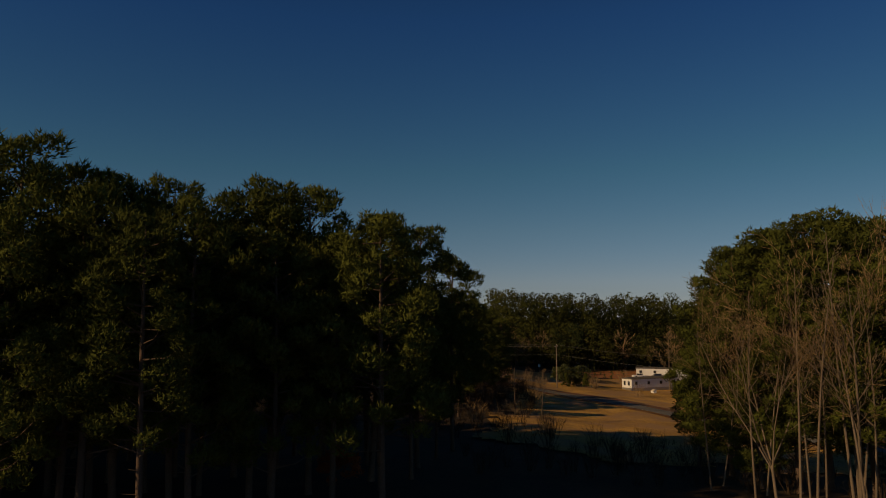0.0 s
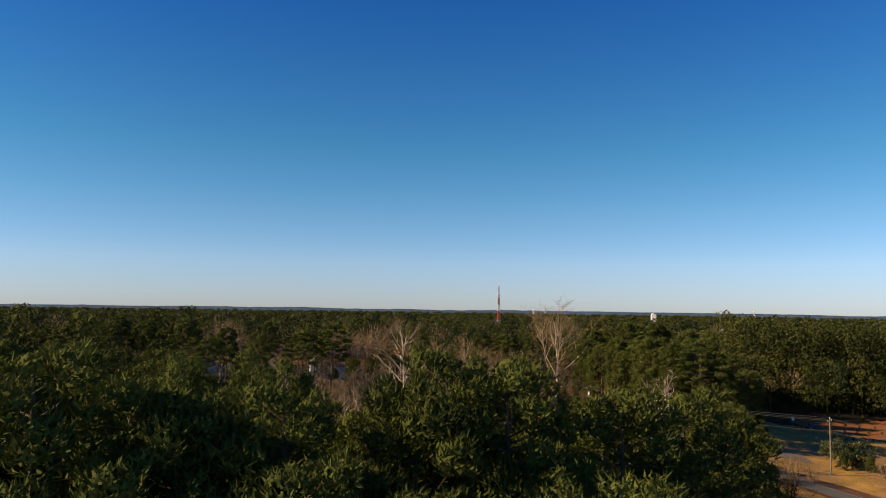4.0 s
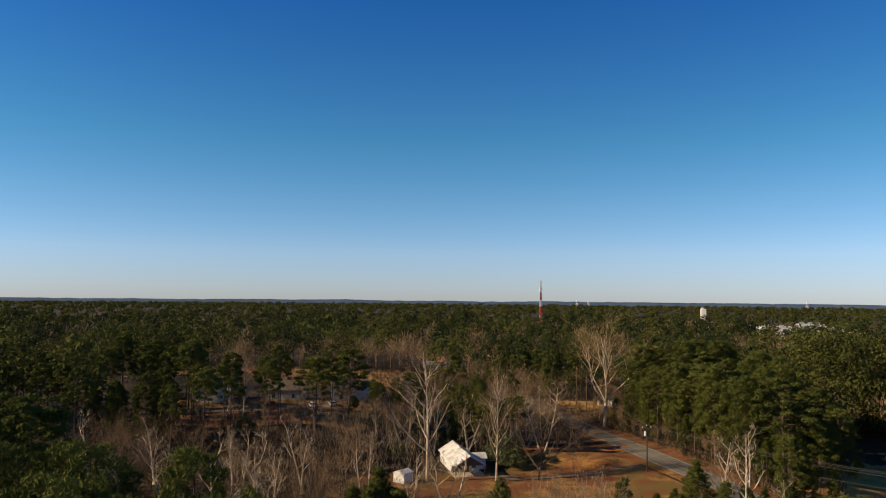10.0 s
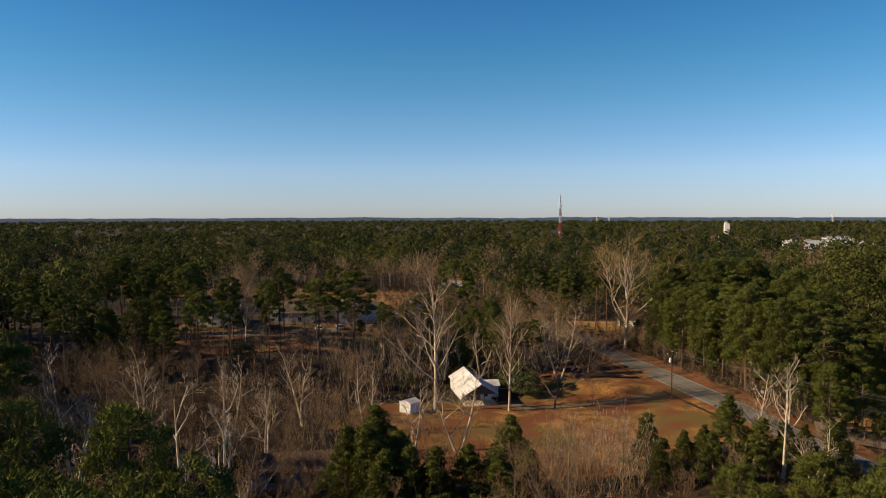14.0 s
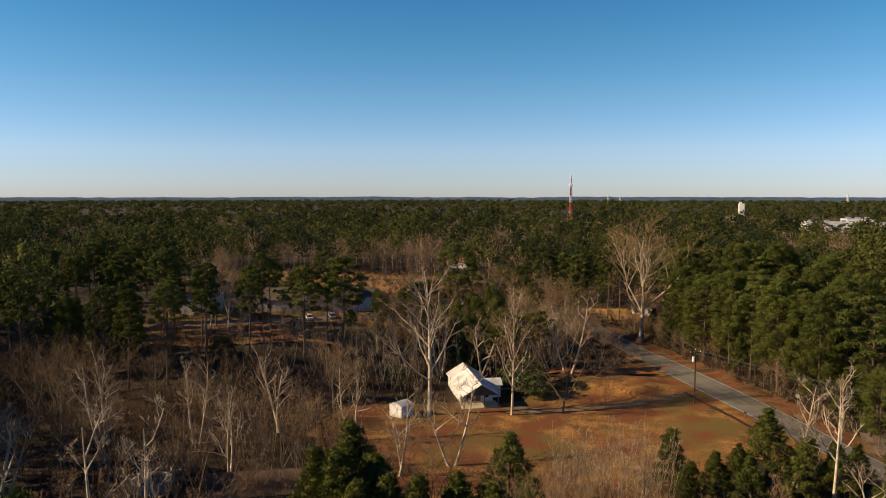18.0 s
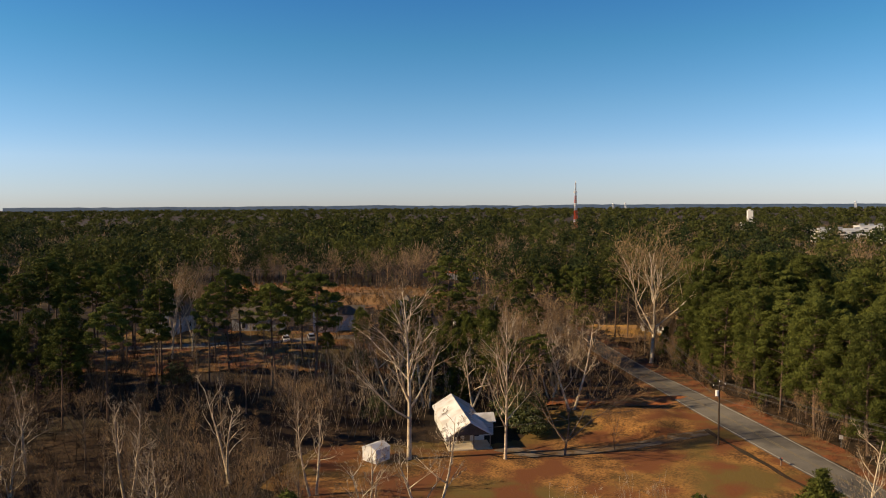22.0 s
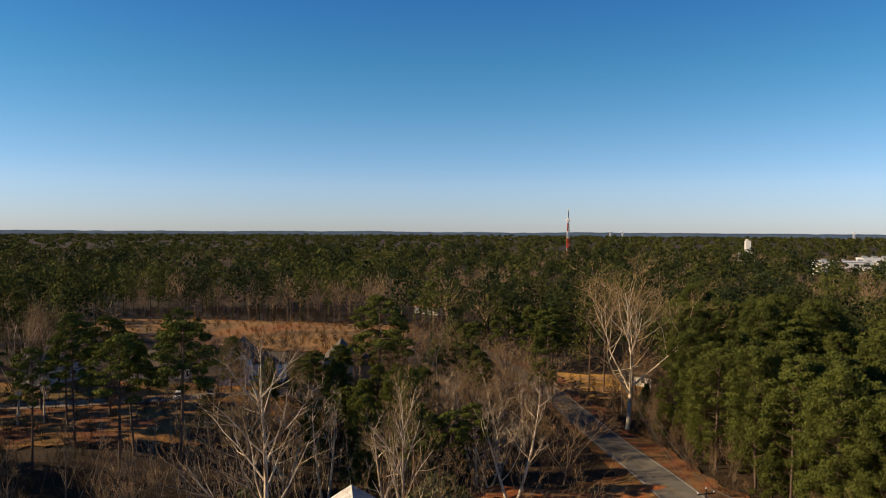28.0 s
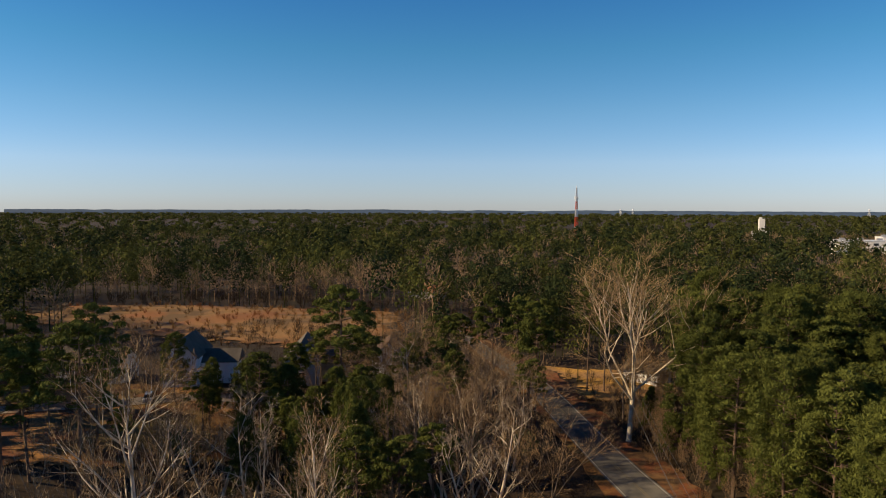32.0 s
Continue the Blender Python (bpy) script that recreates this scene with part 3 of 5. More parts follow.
def patch(name, poly, mat, lift, label, category, step=1.6, ragged=1.6, seed=0, hump=0.0):
    """A piece of ground with an uneven rim, laid on the sheet."""
    test = within(poly)
    px, py = [p[0] for p in poly], [p[1] for p in poly]
    cx, cy = np.arange(min(px) - 2, max(px) + 2, step), np.arange(min(py) - 2, max(py) + 2, step)
    ids, v, f = {}, [], []

    def vert(i, j):
        if (i, j) not in ids:
            x = cx[i] + 0.45 * step * noise.noise(Vector((i * 0.9, j * 0.9, seed)))
            y = cy[j] + 0.45 * step * noise.noise(Vector((i * 0.9, j * 0.9, seed + 7)))
            ids[i, j] = len(v)
            v.append((x, y, gz(x, y) + lift + hump * noise.noise(Vector((x * 0.3, y * 0.3, seed)))))
        return ids[i, j]

    for i in range(len(cx) - 1):
        for j in range(len(cy) - 1):
            x, y = cx[i] + step / 2, cy[j] + step / 2
            ox = ragged * noise.noise(Vector((x * 0.22, y * 0.22, seed))) * 2
            oy = ragged * noise.noise(Vector((x * 0.22, y * 0.22, seed + 3))) * 2
            if test(x + ox, y + oy):
                a, b, c, d = vert(i, j), vert(i + 1, j), vert(i + 1, j + 1), vert(i, j + 1)
                f += [(a, b, c), (a, c, d)]
    return tagged(new(name, soup(name, v, f, mat)), label, category, kind="structure")


LAWN = [(-86, 184), (-74, 172), (-56, 163), (-36, 164), (-24, 174), (-16, 188), (-6, 197), (-12, 207), (-22, 224), (-34, 246), (-40, 256), (-46, 248), (-52, 238), (-58, 226), (-58, 212), (-72, 206), (-88, 200)]
patch("lawn", LAWN, M_LAWN, 0.10, "mown dry orange-brown winter lawn round the white house", "lawn", step=1.1, seed=1)
patch("clay_bank", [(-61, 229), (-56, 233), (-44, 236), (-36, 243), (-33, 249), (-37, 250), (-45, 243), (-55, 239), (-62, 236)], M_CLAY, 0.30, "bare red clay bank beside the driveway", "bank", step=0.9, ragged=0.7, seed=2, hump=0.25)
ribbon("road_verge", ROAD_LINE, 2.6, 8.0, M_VERGE, 0.20, "red clay and pine straw road verge", "verge", ragged=1.6, seed=4)
ribbon("road_verge", ROAD_LINE, -5.2, -2.6, M_LAWN, 0.19, "dry grass road verge", "verge", ragged=0.8, seed=5)
ribbon("ditch", [p for p in ROAD_LINE if 196 < p.y < 232], -6.6, -5.7, M_LITTER, 0.17, "shallow dark ditch of dead grass along the road", "ditch", ragged=0.5, seed=15)
ribbon("road", ROAD_LINE, -3.3, 3.3, M_ASPHALT, 0.26, "worn grey two-lane asphalt road", "road")
for off in (-2.95, 2.95):
    ribbon("road_marking", ROAD_LINE, off - 0.07, off + 0.07, M_PAINT_W, 0.272, "worn white edge line", "road marking")
for off in (-0.16, 0.16):
    ribbon("road_marking", ROAD_LINE, off - 0.06, off + 0.06, M_PAINT_Y, 0.272, "worn double yellow centre line", "road marking")
DRIVE = bent([(-59, 209), (-52, 208.5), (-44, 213), (-36, 219), (-28, 226), (-24.5, 231)])
ribbon("driveway", DRIVE, -1.6, 1.6, M_DRIVE, 0.16, "grey gravel driveway from the road to the white house", "driveway", ragged=0.5, seed=6)
patch("yard", [(-62, 318), (-66, 309), (-54, 309), (-46, 318), (-46, 330), (-58, 340), (-76, 334)], M_MEADOW, 0.12, "mown tan yard beside the road", "lawn", seed=8)
patch("clearing", [(-160, 200), (-130, 207), (-112, 222), (-98, 240), (-98, 256), (-118, 262), (-150, 258), (-175, 240)], M_LAWN, 0.12, "dry grass yards among the pines", "lawn", step=1.4, seed=9)
STREET = bent([(-170, 214), (-150, 229), (-134, 242), (-122, 253), (-108, 266), (-94, 285), (-86, 303), (-78, 318)])
ribbon("side_street", STREET, -2.6, 2.6, M_GRAVEL, 0.24, "pale grey side street by the houses", "road")
patch("field", [(-240, 300), (-182, 298), (-128, 304), (-118, 330), (-140, 372), (-155, 400), (-200, 372), (-245, 332)], M_FIELD, 0.15, "open field of reddish brown broomsedge", "field", step=1.9, ragged=3, seed=10)
patch("meadow", [(4, 100), (20, 88), (60, 92), (60, 130), (66, 180), (90, 205), (100, 270), (70, 285), (28, 266), (8, 262), (5, 215), (14, 196), (12, 150)], M_MEADOW, 0.09, "tan winter grass round the trailers", "lawn", step=1.4, ragged=2.4, seed=11)
patch("clay_field", [(29.5, 262), (44, 258), (60, 256), (92, 262), (100, 300), (72, 306), (46, 293), (31, 279)], M_CLAY, 0.16, "bare orange field with rows of seedlings", "field", step=1.3, seed=12)
ribbon("side_road", bent([(0, 206), (8, 206), (15, 207.5), (24, 209)]), -5.0, 5.0, M_GRAVEL, 0.22, "pale paved apron beside the road", "road")

# ---- kinds of trees ----
PINE = Kind("pine_tree", [pine(s, 24.0, 0.56 + 0.05 * (s % 3), 3.9 + 0.5 * (s % 2), 36, 1.05, 1.1, 0.42, 0.10, 0.55, 0.3) for s in range(1, 7)], ("trunk", "crown"), (M_BARK_PINE, M_NEEDLE), "tall loblolly pine with bare trunk and rounded dark green crown", "tree", "pines")
PINE_FULL = Kind("pine_tree", [pine(s, 24.0, 0.14 + 0.08 * (s % 3), 4.3, 88, 0.92, 0.85, 0.36, 0.06, 0.9, 0.3, 24) for s in range(11, 17)], ("trunk", "crown"), (M_BARK_PINE, M_NEEDLE), "full loblolly pine with billowing green crown reaching low", "tree", "pines")
PINE_NEAR = Kind("pine_tree", [pine(s, 24.0, 0.20 + 0.07 * (s % 3), 4.4, 56, 0.92, 0.8, 0.36, 0.07, 0.9, 0.35, 30) for s in range(17, 21)], ("trunk", "crown"), (M_BARK_PINE, M_NEEDLE), "loblolly pine with a crown of yellow-green needle tufts", "tree", "pines")
PINE_LOW = Kind("young_pine", [pine(s, 13.0, 0.10, 3.5, 60, 0.72, 1.0, 0.34, 0.055, 0.9, 0.1, 26, 0, 0.72) for s in (21, 22, 23)], ("trunk", "crown"), (M_BARK_PINE, M_NEEDLE), "bushy young green pine clothed nearly to the ground", "tree", "young pines")
SYCAMORE = Kind("sycamore", [bare(s, 18.0, 17, 0.50, 3, (0, 6, 6, 3), 0.24, twist=0.26, girth=0.26, twig=0.021, rising=(0.55, 1.05), stout=0.74) for s in (31, 32, 33)], ("trunk", "twig_crown"), (M_BARK_PALE, M_TWIG), "leafless sycamore with pale cream bark and spreading limbs", "tree", "pale bare trees")
SLIM = Kind("slender_tree", [bare(s, 18.0, 8, 0.16, 2, (0, 4, 3), 0.4, twist=0.3, girth=0.09, twig=0.018, rising=(0.7, 1.4)) for s in (36, 37, 38)], ("trunk", "twig_crown"), (M_BARK_GREY, M_BARK_GREY), "tall slender leafless tree with thin pale trunk", "tree", "slender pale trees")
BARE = Kind("bare_tree", [bare(s, 15.0, 10, 0.40, 3, (0, 6, 5, 3), 0.22, twist=0.26, girth=0.15, twig=0.017, rising=(0.7, 1.4)) for s in (41, 42)] + [bare(s, 15.0, 0, 0.5, 2, (8, 6, 5), 0.2, twist=0.2, girth=0.15, twig=0.016, fork=5) for s in (43, 44)], ("trunk", "twig_crown"), (M_BARK_GREY, M_TWIG), "leafless grey-brown hardwood tree with fine reddish twigs", "tree", "bare hardwoods")
SAPLING = Kind("bare_sapling", [bare(s, 10.0, 9, 0.26, 2, (0, 5, 4), 0.2, twist=0.16, girth=0.09, twig=0.018, stems=8, rising=(1.2, 2.4)) for s in (51, 52, 53)], ("trunk", "twig_crown"), (M_BARK_GREY, M_TWIG), "clump of slender leafless saplings with brown twigs", "tree", "bare saplings")
CROOKED = Kind("crooked_tree", [bare(s, 14.0, 7, 0.44, 3, (0, 4, 4, 4), 0.28, twist=0.55, girth=0.27, twig=0.022, stems=2, rising=(0.5, 1.2), stout=0.7) for s in (56, 57, 58, 59)], ("trunk", "twig_crown"), (M_BARK_PALE, M_BARK_TAN), "crooked white-barked tree with bare broken limbs", "tree", "crooked pale trees")
SPREAD = Kind("spreading_tree", [bare(s, 18.0, 0, 0.5, 2, (9, 7, 6), 0.33, twist=0.3, girth=0.22, twig=0.018, fork=6) for s in (66, 67)], ("trunk", "twig_crown"), (M_BARK_PALE, M_TWIG), "broad leafless tree with forked pale trunk", "tree", "spreading bare trees")
TAKEN = []


def plant(kind, x, y, top=None, wide=1.0, k=None, label="", height=None):
    """Plant a tree with its tip at a height above the datum."""
    tall = {PINE: 24.0, PINE_FULL: 24.0, PINE_NEAR: 24.0, PINE_LOW: 13.0, SYCAMORE: 18.0, SLIM: 18.0, CROOKED: 14.0, SPREAD: 18.0, BARE: 15.0, SAPLING: 10.0}[kind]
    sc = (height if height else top - gz(x, y)) / tall
    TAKEN.append((x, y))
    return kind.plant(x, y, sc, RND.uniform(0, math.tau), k, label, wide)


RND = random.Random(5)

# trees that stand out
plant(SYCAMORE, -70.3, 198.6, 25.0, 1.0, 0, "tall pale sycamore with wide-spread limbs beside the house")
plant(SYCAMORE, -56.3, 204.6, 20.5, 0.75, 1, "slim pale bare tree by the porch")
plant(BARE, -48.0, 209.5, 13.5, 1.35, 2, "crooked bare tree leaning over the driveway")
plant(SPREAD, -140.0, 219.0, 25.0, 0.85, 1, "tall bare tree with several upright limbs among the pines")
plant(SPREAD, -136.5, 221.5, 22.0, 0.7, 0)
plant(SPREAD, -45.3, 283.4, 28.0, 1.3, 0, "broad bare tree with forked pale trunk at the roadside")
plant(CROOKED, -52.5, 231.0, 18.0, 0.9, 1, "white-limbed bare tree on the clay bank")
for x, y, top in ((-96.5, 135, 20), (-62.6, 123, 20.5), (-82, 158, 14), (-61.6, 170.2, 12.5), (-56.4, 176.8, 13.5), (-98, 168, 13), (-89.5, 179, 13.5), (-106, 157, 14), (-104, 140, 15), (-76, 181, 11), (-118, 168, 13), (-92, 238, 13), (-80, 248, 14), (-72, 254, 13), (-62, 252, 14), (-100, 232, 12), (-2, 172, 12)):
    plant(CROOKED, x, y, top)
plant(CROOKED, -6.0, 177.0, 18.0, 0.85, 2, "pale bare tree above the road")
plant(CROOKED, -9.8, 180.0, 16.0, 0.85, 0)
for x, y, top in ((-51, 240, 9), (-49, 247, 11), (-55, 243, 10)):
    plant(BARE, x, y, top, 1.3)
for x, y, top in ((-107, 247, 14), (-102, 250, 15), (-97, 254, 14), (-93, 250, 15), (-88, 256, 14), (-104, 257, 13), (-86, 247, 13), (-111, 252, 14), (-124, 256, 17)):
    plant(PINE_FULL, x, y, top, 1.1)
for x, y in spread_points(29, 18, 6.0, lambda x, y: True, -136, -100, 98, 140, TAKEN):
    plant(PINE, x, y, RND.uniform(20, 25), 1.1)
for x, y in spread_points(30, 15, 5.5, lambda x, y: True, -168, -118, 174, 194, TAKEN):
    plant(PINE_FULL if RND.random() < 0.4 else PINE, x, y, RND.uniform(17, 24))
plant(BARE, -41.0, 214.0, 8.5, 0.6, 2)
plant(PINE, -92.0, 264.0, 26.5, 1.25, 2, "spreading old pine with a flat yellow-green crown")
for x, y, top in ((-59, 152, 13.0), (-54, 149, 11), (-50, 146, 10), (-42, 161.5, 11.0), (-25, 176, 9.5), (-20, 174, 8), (-13.7, 180, 12.5), (-9, 178, 10), (-6, 179.5, 9.5), (-17, 178, 8), (-57, 146, 12), (-47, 147, 10), (-44, 150, 10), (-40, 150, 10), (-62, 148, 11), (-37, 154, 9), (-22, 169, 8), (-15, 171, 9), (-3, 184, 8), (0, 176, 11), (-53, 143, 10)):
    plant(PINE_LOW, x, y, top, 1.5)
for x, y in ((-60.5, 315), (-57, 316.5)):
    plant(PINE, x, y, 24.0, 0.8)
for x, y in ((-65, 297), (-71, 300), (-66, 290), (-76, 296), (-62, 282)):
    plant(PINE, x, y, 22.0, 0.95)
for x, y, top in ((35.9, 90, 24.5), (38, 84, 26), (42.5, 81, 27.6), (46, 78, 26.5), (50, 82, 26.5), (41, 91, 25), (55, 77, 26), (33.0, 84, 18), (37.5, 77, 20), (44, 72, 22), (60, 82, 26), (47, 90, 26), (30.5, 88, 12), (34, 78, 11), (52, 72, 24)):
    plant(PINE_FULL, x, y, top, 1.5)
for x, y, top in ((36, 70, 21), (40, 71, 24), (43, 67, 23), (47, 70, 25), (51, 68, 24), (56, 71, 25), (38, 65, 20), (31, 72, 18), (34, 69, 20), (42, 74, 24), (28, 76, 14)):
    plant(SLIM, x, y, top, 1.1)
    plant(SLIM, x + 2.1, y + 2.6, top - 2, 1.0)
for x, y, top in ((39, 68, 19), (45, 69, 21), (33, 72, 16)):
    plant(BARE, x, y, top, 0.8)
plant(BARE, 61.5, 214, 13.0, 1.1, 1)
plant(BARE, 15, 122, 6.5, 1.2, 0)
plant(BARE, 9, 104, 5.5, 1.2, 1)
for x, y in ((33, 205), (30.0, 202.5), (35.5, 203.5)):
    plant(PINE_LOW, x, y, gz(x, y) + 4.2, 1.3)

# the pine stand by the start
for x, y, top in ((-31.1, 50, 29.0), (-28.2, 53, 27.2), (-25.0, 50, 25.0), (-25.4, 56, 27.0), (-21.7, 58, 27.0), (-18.5, 54, 24.5), (-16.3, 62, 27.2), (-12, 66, 28.2), (-15.5, 66, 28.6), (-13.0, 57, 22.5), (-9.0, 62, 23.0), (-7, 72, 26.3), (-5.5, 68, 21.0), (-2.8, 79, 25.6), (-3.0, 73, 18.0), (0.8, 90, 23.6), (-1.0, 85, 19.0), (-36, 47, 26.5), (-43, 46, 26.5), (-50, 49, 27.0), (-36.5, 53, 28.0)):
    plant(PINE_NEAR, x, y, top, RND.uniform(1.05, 1.25))
for x, y in spread_points(11, 92, 5.6, lambda x, y: x < -4 + 0.05 * (y - 60) and not (y < 56 and x > -18) and y < (91 if x > -46 else 104), -80, 4, 43, 104, TAKEN):
    plant(PINE_NEAR, x, y, RND.uniform(21.5, 26.5), RND.uniform(0.95, 1.2))
for x, y, top in ((-6, 128, 15), (-1, 134, 17), (3, 142, 18), (-9, 138, 14), (-4, 147, 15), (6, 150, 15), (1, 124, 13), (8, 158, 14), (-12, 150, 12)):
    plant(PINE_FULL, x, y, top, 1.35)
for x, y, top in ((3, 215, 18), (8, 212, 16), (2, 204, 14), (5, 226, 19), (10, 233, 20), (13, 222, 17)):
    plant(PINE_FULL, x, y, top, 1.3)
for x, y in spread_points(13, 20, 7.0, lambda x, y: True, -125, -80, 70, 106, TAKEN):
    plant(PINE, x, y, RND.uniform(21, 25), 1.15)

# the pines across the road
def across(x, y):
    return road_gap(x, y) > 9.5 and (y < 258 or x > -33 - 0.123 * (y - 273)) and not (x > 22 and y < 290) and not (x > 4 and y < 262) and not within([(-62, 318), (-66, 305), (-46, 300), (-40, 330), (-76, 340)])(x, y)
for x, y in spread_points(14, 105, 5.0, lambda x, y: across(x, y) and road_gap(x, y) < 42, -45, 60, 205, 345, TAKEN):
    plant(PINE if RND.random() < 0.18 else PINE_FULL, x, y, RND.uniform(19, 26) + (2 if y > 275 else 0), RND.uniform(1.0, 1.35))

for x, y in spread_points(28, 40, 3.6, lambda x, y: 10 < road_gap(x, y) < 16, -45, 16, 205, 320, TAKEN):
    plant(PINE_LOW, x, y, height=RND.uniform(5, 10), wide=1.15)
# the row of pines before the left-hand houses
def clear_of_sun(x, y):
    """Off the strip by which the low sun reaches the white house."""
    return abs((x + 69) * 0.53 - (y - 215) * 0.85) > 11 or x < -150
for x, y in spread_points(15, 30, 7.0, clear_of_sun, -190, -100, 192, 230, TAKEN):
    plant(PINE, x, y, RND.uniform(21, 28), RND.uniform(0.9, 1.25))
# mixed trees behind the house
for x, y, top in ((-75, 229, 15), (-69, 231, 17), (-78, 243, 15), (-80, 235, 14), (-72, 238, 18), (-85, 230, 13), (-74, 247, 16)):
    plant(PINE_FULL, x, y, top, 0.95)
for x, y in spread_points(16, 84, 4.4, lambda x, y: road_gap(x, y) < -9 and x < -58 and y > 226, -104, -56, 226, 300, TAKEN):
    u = RND.random()
    if u < (0.36 if x < -82 else 0.14):
        plant(PINE, x, y, RND.uniform(12, 19), 1.1)
    elif u < 0.5:
        plant(CROOKED, x, y, RND.uniform(10, 17))
    else:
        plant(BARE, x, y, RND.uniform(9, 16), 1.2)
# bare hardwoods west of the lawn
lawn_in = within([(-82, 182), (-70, 168), (-54, 160), (-36, 161), (-24, 172), (-4, 190), (-12, 215), (-40, 256), (-60, 236), (-66, 206), (-90, 200)])
for x, y in spread_points(17, 150, 6.2, lambda x, y: not lawn_in(x, y) and road_gap(x, y) < -7, -165, -12, 102, 200, TAKEN):
    u = RND.random()
    plant(BARE if u < 0.55 else SAPLING, x, y, height=RND.uniform(9, 16) if u < 0.55 else RND.uniform(7, 11))
for x, y in spread_points(18, 56, 3.4, lambda x, y: 8.5 < road_gap(x, y) < 20, -45, 10, 215, 300, TAKEN):
    plant(SAPLING, x, y, height=RND.uniform(5, 10))
for x, y in spread_points(19, 16, 6.0, lambda x, y: True, -170, -95, 226, 262, TAKEN):
    plant(BARE, x, y, height=RND.uniform(6, 11))

for x, y in spread_points(32, 16, 3.0, lambda x, y: road_gap(x, y) > 8, -52, -36, 290, 326, TAKEN):
    plant(SAPLING, x, y, height=RND.uniform(8, 13))

# ---- brush and distant woods ----
field_in = within([(-244, 300), (-182, 292), (-122, 300), (-112, 330), (-136, 374), (-155, 406), (-205, 376), (-250, 332)])
BUSHES = [bush(s) for s in range(6)]
spots = []
for x, y in spread_points(20, 1500, 2.4, lambda x, y: not lawn_in(x, y) and abs(road_gap(x, y)) > 6, -165, 15, 100, 330, []):
    spots.append((x, y, gz(x, y), RND.uniform(0.6, 1.5), RND.uniform(0, 6.3), RND.randrange(6)))
for x, y in spread_points(33, 90, 2.0, lambda x, y: y < 97 + 0.1 * x, 2, 62, 74, 102, []):
    spots.append((x, y, gz(x, y), RND.uniform(0.6, 1.4), RND.uniform(0, 6.3), RND.randrange(6)))
for x, y in spread_points(36, 60, 2.2, lambda x, y: road_gap(x, y) < -5, 0, 16, 142, 184, []):
    spots.append((x, y, gz(x, y), RND.uniform(0.9, 1.9), RND.uniform(0, 6.3), RND.randrange(6)))
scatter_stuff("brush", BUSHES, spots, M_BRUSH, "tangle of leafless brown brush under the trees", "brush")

LITE = [tuple(np.concatenate(z) if i == 0 else np.concatenate([z[0], z[1] + n]) for i, z in enumerate(zip(w, t))) for w, t, n in ((w, t, len(w[0])) for w, t in (bare(s, 9.5, 4, 0.28, 2, (0, 3, 2), 0.15, twist=0.18, girth=0.055, twig=0.019, stems=3, rising=(1.1, 2.2)) for s in (81, 82, 83, 84)))]
spots = []
for x, y in spread_points(24, 400, 3.6, lambda x, y: not lawn_in(x, y) and road_gap(x, y) < -8, -170, -14, 100, 206, TAKEN):
    spots.append((x, y, gz(x, y), RND.uniform(0.65, 1.25), RND.uniform(0, 6.3), RND.randrange(4)))
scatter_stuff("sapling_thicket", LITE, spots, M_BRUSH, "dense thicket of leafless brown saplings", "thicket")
# the same saplings in pale tan, sunlight on them put into the colour
spots = []
for x, y in spread_points(25, 110, 1.7, within([(-38, 160), (-25, 164), (-24, 174), (-32, 179), (-40, 170)]), -42, -22, 158, 182, TAKEN):
    spots.append((x, y, gz(x, y), RND.uniform(0.7, 1.25), RND.uniform(0, 6.3), RND.randrange(4)))
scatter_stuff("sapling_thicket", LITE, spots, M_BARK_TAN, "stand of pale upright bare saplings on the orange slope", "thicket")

# more tan copies; colour makes them look sunlit beside the dark thicket
spots = []
for x, y in spread_points(34, 40, 3.2, within([(-94, 160), (-62, 150), (-60, 160), (-74, 176), (-86, 184)]), -95, -28, 146, 186, TAKEN):
    spots.append((x, y, gz(x, y), RND.uniform(0.6, 1.15), RND.uniform(0, 6.3), RND.randrange(4)))
for x, y in spread_points(37, 80, 2.8, lambda x, y: not (x > -78 and y < 224), -106, -62, 204, 236, TAKEN):
    spots.append((x, y, gz(x, y), RND.uniform(0.6, 1.3), RND.uniform(0, 6.3), RND.randrange(4)))
scatter_stuff("sapling_thicket", LITE, spots, M_BARK_TAN, "saplings at the edge of the lawn, sunlight given by tan colour", "thicket")
spots = [(x, y, gz(x, y), RND.uniform(1.0, 2.2), RND.uniform(0, 6.3), RND.randrange(6)) for x, y in spread_points(35, 170, 3.0, lambda x, y: not field_in(x, y), -262, -110, 330, 425, [])]
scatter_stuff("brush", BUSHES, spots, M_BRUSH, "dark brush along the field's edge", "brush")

spots = [(x, y, gz(x, y) + 0.1, RND.uniform(0.3, 0.9), RND.uniform(0, 6.3), RND.randrange(6)) for x, y in spread_points(38, 150, 1.6, lambda x, y: 5.5 < road_gap(x, y) < 11.5, -62, 20, 190, 310, [])]
scatter_stuff("verge_brush", BUSHES, spots, M_TWIG, "low brown weeds and brush along the road verge", "brush")

FAR_PINE = [blob(s, 22, 5.0, 0.36 + 0.06 * (s % 3), 12, 34, 0.95, 0.31, 0.66) for s in range(8)]
FAR_PINE2 = [blob(s + 9, 22, 6.6, 0.42, 8, 17, 1.8, 0.7, 0.6) for s in range(8)]
FAR_PINE3 = [blob(s + 19, 15, 12.0, 0.40, 5, 12, 4.5, 1.8, 0.4) for s in range(5)]
FAR_BARE = [far_bare(s) for s in (61, 62, 63, 64)]
yard_in = within([(-62, 322), (-68, 304), (-50, 300), (-40, 318), (-42, 334), (-58, 344), (-80, 336)])


